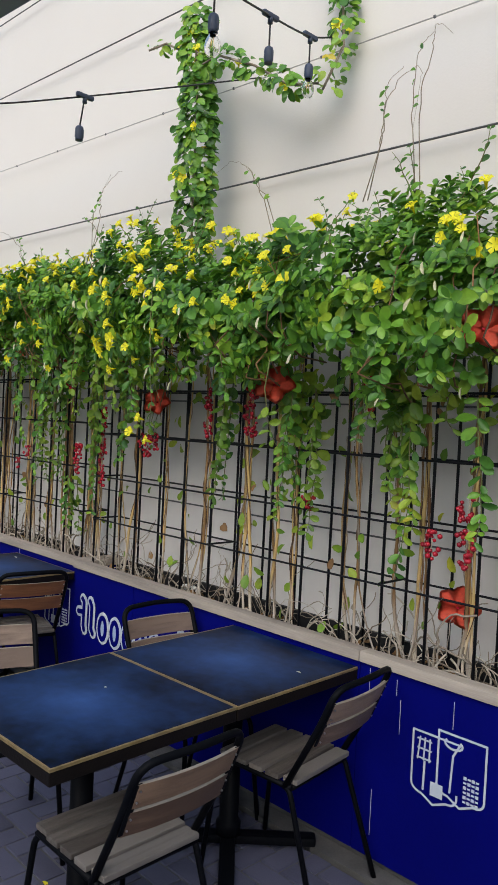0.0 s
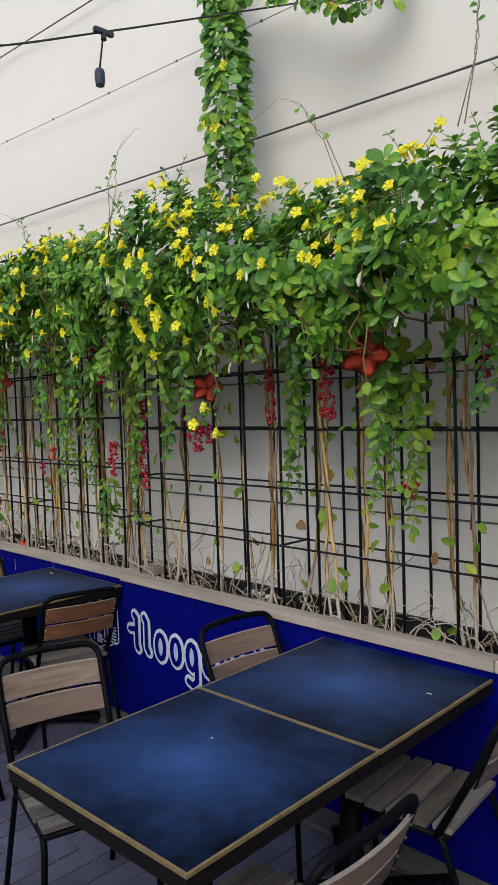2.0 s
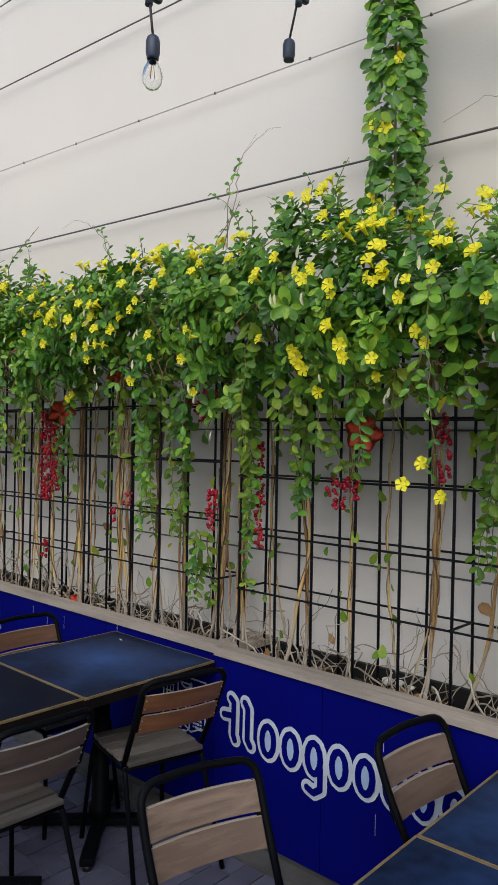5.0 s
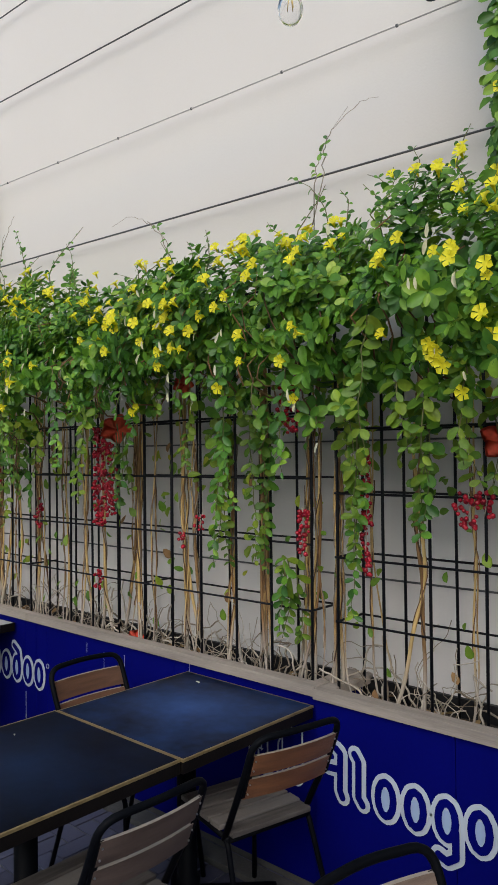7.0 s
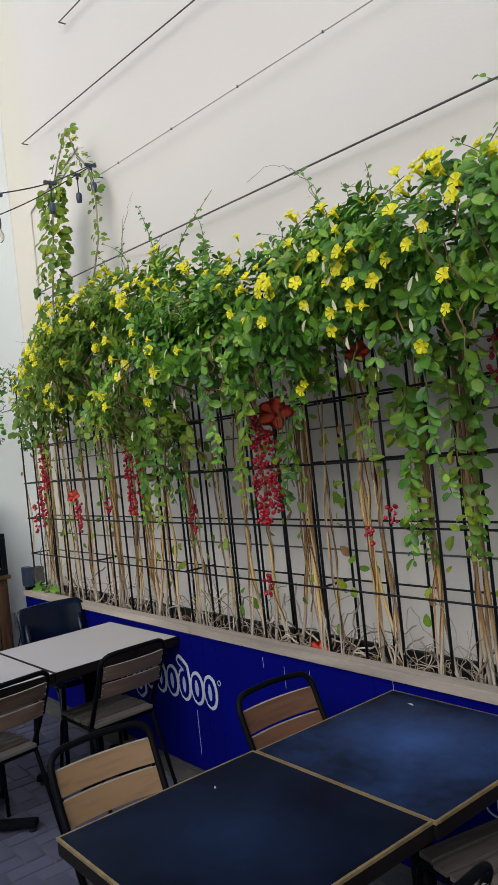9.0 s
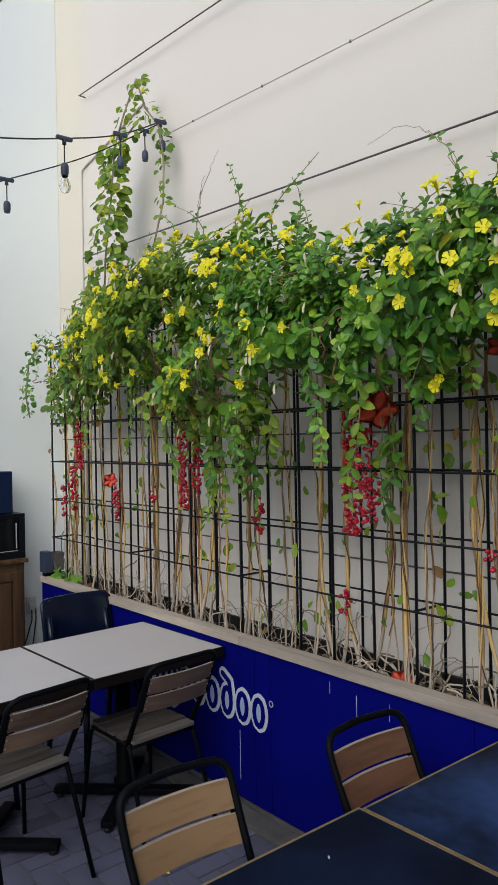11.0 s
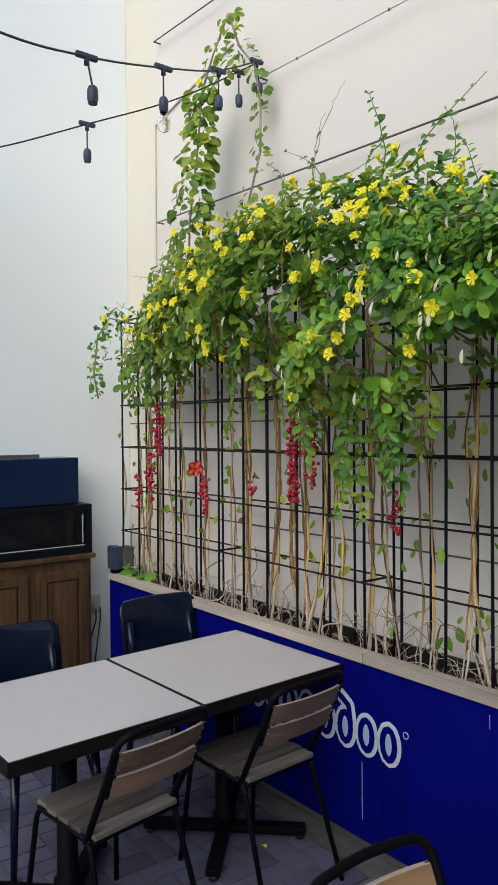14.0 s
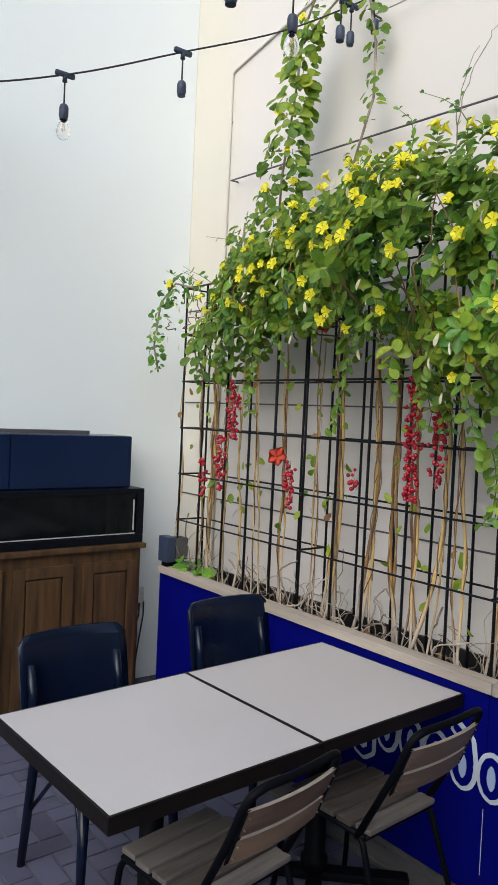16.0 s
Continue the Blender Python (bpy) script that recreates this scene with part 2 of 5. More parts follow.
M_TWIG = mat("grey_dry_twig", (0.504, 0.444, 0.372), (0.192, 0.15, 0.108), 0.85, scale=12, bump=0.4, per_island=0.7)
M_BARK = mat("dark_brown_bark", (0.24, 0.125, 0.055), (0.085, 0.045, 0.024), 0.85, scale=20, bump=0.4, per_object=0.8)
M_SHOOT = mat("green_shoot", (0.12, 0.17, 0.04), (0.13, 0.09, 0.04), 0.6, scale=10)
M_BLUETOP = None


def blue_top(name="midnight_blue_top", light=(0.034, 0.080, 0.235)):
    """Worn midnight-blue table top; its cloudy paler middle paints in a reflected haze."""
    m = mat(name, light, (0.0016, 0.0028, 0.0085), 0.4, scale=2.6, fine=25, bump=0.06, spread=0.5, spec=0.07)
    n, l = m.node_tree.nodes, m.node_tree.links
    # paler middle: the sheen of reflected wall and sky, put into the base colour
    tc = n.new("ShaderNodeTexCoord")
    grad = n.new("ShaderNodeTexGradient")
    grad.gradient_type = "QUADRATIC_SPHERE"
    mp = n.new("ShaderNodeMapping")
    mp.inputs["Scale"].default_value = (2.1, 2.1, 0.001)
    l.new(tc.outputs["Object"], mp.inputs["Vector"])
    l.new(mp.outputs["Vector"], grad.inputs["Vector"])
    ramp = [x for x in n if x.type == "VALTORGB"][0]
    ramp.color_ramp.elements[0].position, ramp.color_ramp.elements[1].position = 0.12, 0.98
    for x in n:
        if x.type == "TEX_NOISE" and x.inputs["Scale"].default_value < 10:
            x.inputs["Detail"].default_value = 2.5
    src = ramp.inputs["Fac"].links[0].from_socket
    ma, sb = n.new("ShaderNodeMath"), n.new("ShaderNodeMath")
    ma.operation, sb.operation = "MULTIPLY_ADD", "SUBTRACT"
    l.new(grad.outputs["Fac"], ma.inputs[0])
    ma.inputs[1].default_value = 0.75
    l.new(src, ma.inputs[2])
    l.new(ma.outputs[0], sb.inputs[0])
    sb.inputs[1].default_value = 0.27
    l.new(sb.outputs[0], ramp.inputs["Fac"])
    return m


M_BLUETOP = blue_top()
M_BLACKTOP = blue_top("blue_black_top", (0.009, 0.020, 0.056))


# ---- building helpers ----
def obj(name, bm, material, parent=None, label="", smooth=False):
    me = bpy.data.meshes.new(name)
    if smooth:
        for f in bm.faces:
            f.smooth = True
    bm.to_mesh(me)
    bm.free()
    me.materials.append(material)
    ob = new(name, me)
    if parent:
        ob.parent = parent
    if label:
        ob["label"] = label
    return ob


def part(name, bm, material, parent, label="", smooth=False):
    return obj(name, bm, material, parent, label, smooth)


def thing(name, label, category, m=None, group="", kind=""):
    e = new(name)
    e.empty_display_size = 0.1
    if m is not None:
        e.matrix_basis = m
    return tagged(e, label, category, group, kind)


def box(bm, c, s, bevel=0.0, turn=None):
    r = bmesh.ops.create_cube(bm, size=1.0)
    vs = r["verts"]
    m = Matrix.Translation(c) @ (turn or Matrix.Identity(4)) @ Matrix.Diagonal((*s, 1))
    bmesh.ops.transform(bm, matrix=m, verts=vs)
    if bevel:
        es = list({e for v in vs for e in v.link_edges})
        bmesh.ops.bevel(bm, geom=es, offset=bevel, segments=2, profile=0.7, affect="EDGES")
    return bm


def boxed(c, s, bevel=0.0):
    return box(bmesh.new(), c, s, bevel)


def span(a, b, bevel=0.0):
    """A box from corner a to corner b."""
    a, b = Vector(a), Vector(b)
    return boxed((a + b) / 2, [abs(v) for v in (b - a)], bevel)


def tube(bm, pts, r, sides=6, caps=True):
    """A round bar along points; r is a number or a function of 0 to 1."""
    pts = [Vector(p) for p in pts]
    rings, n = [], len(pts)
    side = None
    for i, p in enumerate(pts):
        d = (pts[min(i + 1, n - 1)] - pts[max(i - 1, 0)]).normalized()
        if side is None:
            side = d.orthogonal().normalized()
        side = (side - d * side.dot(d)).normalized()
        up = d.cross(side)
        rad = r(i / (n - 1)) if callable(r) else r
        rings.append([bm.verts.new(p + rad * (math.cos(a) * side + math.sin(a) * up)) for a in (2 * math.pi * k / sides for k in range(sides))])
    for a, b in zip(rings, rings[1:]):
        for k in range(sides):
            f = bm.faces.new((a[k], a[(k + 1) % sides], b[(k + 1) % sides], b[k]))
            f.smooth = True
    if caps:
        bm.faces.new(rings[0][::-1])
        bm.faces.new(rings[-1])
    return bm


def rounded(pts, radius, steps=5):
    """A polyline with its inner corners rounded."""
    pts = [Vector(p) for p in pts]
    out = [pts[0]]
    for a, b, c in zip(pts, pts[1:], pts[2:]):
        ra = min(radius, (a - b).length / 2, (c - b).length / 2)
        p, q = b + (a - b).normalized() * ra, b + (c - b).normalized() * ra
        for k in range(steps + 1):
            t = k / steps
            out.append(p * (1 - t) ** 2 + b * 2 * t * (1 - t) + q * t * t)
    out.append(pts[-1])
    return out


def lathe(bm, profile, at=(0, 0, 0), sides=12):
    rings = [[bm.verts.new((at[0] + r * math.cos(a), at[1] + r * math.sin(a), at[2] + z)) for a in (2 * math.pi * k / sides for k in range(sides))] for r, z in profile]
    for a, b in zip(rings, rings[1:]):
        for k in range(sides):
            f = bm.faces.new((a[k], a[(k + 1) % sides], b[(k + 1) % sides], b[k]))
            f.smooth = True
    bm.faces.new(rings[0][::-1])
    bm.faces.new(rings[-1])
    return bm


def lerp_table(table, x):
    for (x0, v0), (x1, v1) in zip(table, table[1:]):
        if x <= x1:
            t = max(0.0, min(1.0, (x - x0) / (x1 - x0)))
            return v0 + (v1 - v0) * t
    return table[-1][1]


# ---- setting ----
WALL_Y, END_X = 2.99, -8.50


def setting():
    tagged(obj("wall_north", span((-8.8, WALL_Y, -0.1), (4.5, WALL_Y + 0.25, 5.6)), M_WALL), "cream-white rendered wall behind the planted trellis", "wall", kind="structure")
    tagged(obj("wall_west", span((END_X - 0.25, -2.2, -0.1), (END_X, WALL_Y - 0.002, 5.6)), M_ENDWALL), "bright white painted end wall", "wall", kind="structure")
    # Two walls added out of view: they cut low light and close the terrace.
    tagged(obj("wall_south", span((-8.7, -4.6, -0.1), (6.2, -4.35, 2.6)), M_KERB), "plain grey wall added out of view to cut low light", "wall", kind="structure")
    tagged(obj("wall_east", span((6.0, -4.34, -0.1), (6.2, 3.2, 2.6)), M_KERB), "plain grey wall added out of view at the terrace's end to cut low light", "wall", kind="structure")
    # Only the canopy's edge is built, as a narrow strip that lets light past.
    bm = bmesh.new()
    ends = [(x, 1.89 + 0.089 * x, z, w) for x in (END_X, 6.0) for z in (3.3, 3.42) for w in (0.0, -0.16)]
    v = [bm.verts.new((x, y + w, z)) for x, y, z, w in ends]
    for f in ((0, 1, 3, 2), (4, 6, 7, 5), (0, 2, 6, 4), (1, 5, 7, 3), (0, 4, 5, 1), (2, 3, 7, 6)):
        bm.faces.new([v[k] for k in f])
    bmesh.ops.recalc_face_normals(bm, faces=bm.faces)
    bmesh.ops.bevel(bm, geom=bm.edges[:], offset=0.012, segments=2, affect="EDGES")
    tagged(obj("beam", bm, M_CEIL), "narrow grey strip standing for the canopy's edge over the terrace", "beam", kind="structure")
    for z in (1.20, 1.79, 2.38):
        tagged(obj("trim", span((END_X + 0.02, WALL_Y - 0.004, z - 0.004), (2.5, WALL_Y + 0.01, z + 0.004)), M_WIRE), "thin horizontal joint strip on the white wall", "trim", kind="structure")
    tagged(obj("ground", span((-300, -300, -0.3), (300, 300, -0.03)), M_JOINT), "sandy grey bedding under the pavers", "ground", kind="structure")


setting()


# ---- planters and trellises ----
def planter(x0, x1, face, joints, seams, label):
    t = thing("planter", label, "planter", pose(0, 0, 0), group="blue planters along the wall")
    xs = [x0] + seams + [x1]
    for a, b in zip(xs, xs[1:]):
        part("board", span((a + 0.0015, face, 0.035), (b - 0.0015, face + 0.018, 0.775), 0.002), M_BLUE, t)
    for x, s in ((x0, 1), (x1, -1)):
        part("end_board", span((x, face + 0.019, 0.035), (x + s * 0.02, 2.90, 0.775), 0.002), M_BLUE, t)
    part("back_board", span((x0 + 0.021, 2.90, 0.035), (x1 - 0.021, 2.92, 0.80), 0.002), M_LINER, t)
    part("liner", span((x0 + 0.021, face + 0.02, 0.60), (x1 - 0.021, face + 0.03, 0.79)), M_LINER, t, "black plastic liner")
    part("base", span((x0 + 0.02, face + 0.01, 0.0), (x1 - 0.02, 2.9, 0.034)), M_KERB, t, "grey concrete base")
    cs = [x0 - 0.004] + joints + [x1 + 0.004]
    for a, b in zip(cs, cs[1:]):
        part("cap_board", span((a + 0.002, face - 0.014, 0.776), (b - 0.002, face + 0.05, 0.818), 0.004), M_CAP, t, "weathered timber cap board")
    for x in (x0, x1 - 0.06):
        part("cap_board", span((x, face + 0.052, 0.776), (x + 0.06, 2.92, 0.816), 0.004), M_CAP, t, "weathered timber cap board")
    bm = bmesh.new()
    n, k = 60, 6
    grid = [[bm.verts.new((x0 + 0.025 + (x1 - x0 - 0.05) * i / n, face + 0.032 + (2.89 - face - 0.032) * j / k,
                           0.735 + 0.03 * noise.noise((i * 0.9, j * 1.3, x0)))) for j in range(k + 1)] for i in range(n + 1)]
    for i in range(n):
        for j in range(k):
            bm.faces.new((grid[i][j], grid[i + 1][j], grid[i + 1][j + 1], grid[i][j + 1])).smooth = True
    tagged(obj("soil", bm, M_SOIL), "dry dark soil with leaf litter in the planter", "soil", kind="stuff")
    return t


def trellis(x0, x1, count, z0, dz, rows, label):
    t = thing("trellis", label, "trellis", pose(0, 0, 0), group="steel trellis cages")
    top = z0 + dz * (rows - 1)
    front, back = 2.683, 2.862
    for y in (front, back):
        for i in range(count):
            x = x0 + (x1 - x0) * i / (count - 1) + (random.uniform(-0.012, 0.012) if 0 < i < count - 1 else 0)
            part("bar", tube(bmesh.new(), [(x, y, 0.70), (x + random.uniform(-0.006, 0.006), y, (0.7 + top) / 2), (x, y, top)], 0.0062, 6), M_BAR, t)
        for j in range(rows):
            z = z0 + dz * j
            part("bar", tube(bmesh.new(), [(x0 - 0.004, y - 0.008, z), ((x0 + x1) / 2, y - 0.008, z - 0.004), (x1 + 0.004, y - 0.008, z)], 0.005, 6), M_BAR, t)
    for i in range(0, count, 5):
        x = x0 + (x1 - x0) * i / (count - 1)
        for j in ((0, 3, rows - 1) if i else range(rows)):
            part("tie", tube(bmesh.new(), [(x, front - 0.012, z0 + dz * j), (x, back, z0 + dz * j)], 0.005, 6), M_BAR, t)
    return t


planter(-3.705, 0.75, 2.600, [-1.592], [-3.112, -1.594, -0.35], "royal blue planter box with timber cap and pale logo print")
planter(-8.11, -3.712, 2.622, [-5.845], [-7.05, -5.861, -5.745, -5.631, -4.55], "royal blue planter box with timber cap and pale logo print")
trellis(-3.65, 0.70, 22, 1.072, 0.2525, 6, "black welded steel trellis cage standing in the planter")
trellis(-8.03, -3.78, 21, 1.096, 0.269, 6, "black welded steel trellis cage standing in the planter")


# ---- pale prints on the planters ----
def disc(bm, cx, cz, rx, rz, y, sides=16):
    bm.faces.new([bm.verts.new((cx + rx * math.cos(a), y, cz + rz * math.sin(a))) for a in (2 * math.pi * k / sides for k in range(sides))])


LAYER = [0]


def stroke(bm, pts, w, y, thick=0.0015):
    """A flat band of width w along points given as x, z, with round ends."""
    pts = [Vector((p[0], 0, p[1])) for p in pts]
    for a, b in zip(pts, pts[1:]):
        d = (b - a)
        ln = d.length
        m = Matrix.Rotation(-math.atan2(d.z, d.x), 4, "Y")
        LAYER[0] = (LAYER[0] + 1) % 22
        box(bm, ((a.x + b.x) / 2, y - LAYER[0] * 0.00006, (a.z + b.z) / 2), (ln, thick, w), 0, m)
    for p in pts:
        r = bmesh.ops.create_cone(bm, cap_ends=True, segments=12, radius1=w / 2, radius2=w / 2, depth=thick * 1.02)
        LAYER[0] = (LAYER[0] + 1) % 22
        bmesh.ops.transform(bm, matrix=Matrix.Translation((p.x, y - LAYER[0] * 0.00006, p.z)) @ Matrix.Rotation(math.pi / 2, 4, "X"), verts=r["verts"])


def arc(cx, cz, rx, rz, a0, a1, n=10):
    return [(cx + rx * math.cos(radians(a0 + (a1 - a0) * k / n)), cz + rz * math.sin(radians(a0 + (a1 - a0) * k / n))) for k in range(n + 1)]


def logo(x, face, width, z):
    """A row of ten pale rounded marks: blue rings and bars with pale counters inside a pale outline."""
    t = thing("logo_print", "pale blue-white logo print with blue strokes on the planter", "print", pose(x, face - 0.003, z), group="logo prints")
    pale, blue, grey = bmesh.new(), bmesh.new(), bmesh.new()
    h, first = 0.145, 0.185
    step = (width - first) / 9
    marks = [[[(-0.012, 0.125), (0.045, 0.13)], [(0.03, 0.205), (0.048, 0.19), (0.045, 0.05), (0.056, 0.028)], [(0.112, 0.205), (0.130, 0.18), (0.128, 0.05), (0.146, 0.026)]]]
    for k in range(9):
        cx, r = first + (k + 0.5) * step, step * 0.27
        ring = arc(cx, h * 0.54, r, h * 0.42, 90, 450, 12)
        lines = [ring]
        if k == 2:
            lines.append([(cx + r, 0.05), (cx + r, -0.035), (cx, -0.058), (cx - r, -0.045)])
        if k == 6:
            lines.append([(cx + r, h * 0.7), (cx + r * 0.6, h * 1.2), (cx - r, h * 1.42)])
        marks.append(lines)
        box(grey, (cx, -0.0022, h * 0.5), (r * 1.3, 0.001, h * 0.55))
    for lines in marks:
        for ln in lines:
            stroke(pale, ln, 0.062, 0.0)
            stroke(blue, ln, 0.027, -0.0042)
    part("backing_print", pale, M_PALE, t, "pale blue-white outline print")
    part("counter_print", grey, M_COUNTER, t, "light blue fields")["kind"] = "stuff"
    part("stroke_print", blue, M_BLUE, t, "royal blue strokes")["kind"] = "stuff"
    if x < -5:
        bm = bmesh.new()
        stroke(bm, arc(width + 0.025, h * 0.98, 0.013, 0.013, 0, 360, 14), 0.003, 0.0)
        part("ring_mark", bm, M_PALE, t)
    return t


def emblem(x, face, z):
    """Two overlapping outlined shields with a lattice, a crook and a chequered patch."""
    t = thing("emblem_print", "pale outlined double-shield emblem print on the planter", "print", pose(x, face - 0.003, z), group="shield emblem prints")
    w, h = 0.185, 0.235
    for ox, oz, y in ((0.0, 0.0, 0.0), (0.105, 0.03, -0.0016)):
        bm = bmesh.new()
        outline = [(ox, oz + h), (ox, oz + 0.045)] + arc(ox + 0.045, oz + 0.045, 0.045, 0.032, 180, 270, 5) + [(ox + w / 2, oz - 0.012), (ox + w - 0.04, oz + 0.012)] + arc(ox + w - 0.03, oz + 0.042, 0.03, 0.03, 270, 360, 5) + [(ox + w, oz + h), (ox, oz + h)]
        if y:
            fill = bmesh.new()
            box(fill, (ox + w / 2, -0.0006, oz + h / 2 + 0.012), (w, 0.001, h - 0.03))
            part("shield_ground", fill, M_BLUE, t)
        stroke(bm, outline, 0.0075, y)
        part("shield_outline", bm, M_PALE, t)
    bm = bmesh.new()
    for k in range(3):
        stroke(bm, [(0.022 + 0.024 * k, 0.135), (0.03 + 0.02 * k, 0.215)], 0.006, 0.0)
        stroke(bm, [(0.02, 0.14 + 0.034 * k), (0.076, 0.14 + 0.034 * k)], 0.006, 0.0)
    stroke(bm, [(0.052, 0.13), (0.05, 0.03)], 0.008, 0.0)
    part("lattice", bm, M_PALE, t)
    bm = bmesh.new()
    stroke(bm, arc(0.165, 0.232, 0.034, 0.018, 150, 395, 12) + [(0.165, 0.19), (0.158, 0.06)], 0.0075, -0.002)
    part("crook", bm, M_PALE, t)
    bm = bmesh.new()
    for i in range(4):
        for j in range(6):
            box(bm, (0.215 + 0.0155 * i, -0.0022, 0.048 + 0.0165 * j), (0.0115, 0.0012, 0.011 if (i + j) % 2 else 0.0065))
    part("chequer", bm, M_PALE, t)
    bm = bmesh.new()
    box(bm, (0.105, -0.0014, 0.045), (0.05, 0.001, 0.05), 0.0)
    part("pale_patch", bm, M_PALE, t)
    return t


logo(-3.63, 2.600, 1.27, 0.405)
logo(-6.92, 2.622, 1.27, 0.405)
emblem(-1.335, 2.600, 0.36)
emblem(-4.075, 2.622, 0.36)
for x, z0, z1, face in ((-1.545, 0.62, 0.76, 2.6), (-1.42, 0.69, 0.75, 2.6), (-1.40, 0.55, 0.68, 2.6), (-1.18, 0.64, 0.74, 2.6), (-1.51, 0.12, 0.3, 2.6), (-2.83, 0.6, 0.66, 2.6), (-2.86, 0.28, 0.36, 2.6), (-2.62, 0.66, 0.70, 2.6),
                        (-4.45, 0.70, 0.77, 2.622), (-5.10, 0.62, 0.72, 2.622), (-4.93, 0.66, 0.73, 2.622), (-5.862, 0.12, 0.36, 2.622), (-5.25, 0.69, 0.74, 2.622)):
    tagged(obj("scratch", span((x, face - 0.0012, z0), (x + 0.0014, face + 0.001, z1)), M_PALE), "thin pale vertical scratch on the blue board", "scratch", group="scratches on the planters")


# ---- tables ----
def cafe_table(name, top_mat, edge_mat, label, m, w=0.360, d=0.346):
    t = thing(name, label, "table", m, group="square cafe tables")
    part("tabletop", boxed((0, 0, 0.745), (2 * w - 0.0165, 2 * d - 0.0165, 0.008), 0.0015), top_mat, t)
    bm = bmesh.new()
    for c, s in (((w - 0.004, 0, 0.744), (0.008, 2 * d, 0.0085)), ((-w + 0.004, 0, 0.744), (0.008, 2 * d, 0.0085)),
                 ((0, d - 0.004, 0.744), (2 * w - 0.016, 0.008, 0.0085)), ((0, -d + 0.004, 0.744), (2 * w - 0.016, 0.008, 0.0085))):
        box(bm, c, s)
    part("edge_strip", bm, edge_mat, t, "thin metal edge strip")
    part("edge_board", boxed((0, 0, 0.7195), (2 * w - 0.003, 2 * d - 0.003, 0.040), 0.004), M_TEDGE, t, "dark wooden edge board")
    part("mounting_plate", boxed((0, 0, 0.694), (0.36, 0.36, 0.01), 0.003), M_FRAME, t)
    bm = lathe(bmesh.new(), [(0.05, 0.055), (0.05, 0.10), (0.038, 0.115), (0.038, 0.69)], sides=16)
    part("column", bm, M_FRAME, t, "black steel column")
    for k in range(4):
        a = radians(90 * k + 45)
        c, s = math.cos(a), math.sin(a)
        bm = bmesh.new()
        box(bm, (0.185, 0, 0.038), (0.33, 0.06, 0.034), 0.012)
        bmesh.ops.rotate(bm, verts=bm.verts, matrix=Matrix.Rotation(a, 3, "Z"))
        leg = part("base_arm", bm, M_FRAME, t)
        part("foot", lathe(bmesh.new(), [(0.02, 0.0), (0.02, 0.022)], (0.325 * c, 0.325 * s, 0), 10), M_LINER, leg)
    return t


BLUE_LABEL = "cafe table with worn midnight-blue top, painted-in pale haze and brass edge strip"
first = cafe_table("cafe_table", M_BLUETOP, M_BRASS, BLUE_LABEL, pose(-1.939, 1.581, 0, 0, 0, 1.5))
cafe_table("cafe_table", M_BLACKTOP, M_BRASS, "cafe table with worn blue-black top, painted-in pale haze and brass edge strip", pose(-4.077, 1.557, 0, 0, 0, 0.3))
for x, y, a in ((-1.955, 2.2745, 1.5), (-4.07, 2.2505, 180.2)):
    copy_thing(first, pose(x, y, 0, 0, 0, a))
WHITE_LABEL = "cafe table with off-white laminate top and dark edge"
white = cafe_table("cafe_table", M_TWHITE, M_TEDGE, WHITE_LABEL, pose(-6.283, 1.507, 0, 0, 0, 1.8), 0.362, 0.363)
copy_thing(white, pose(-6.306, 2.234, 0, 0, 0, 1.8))


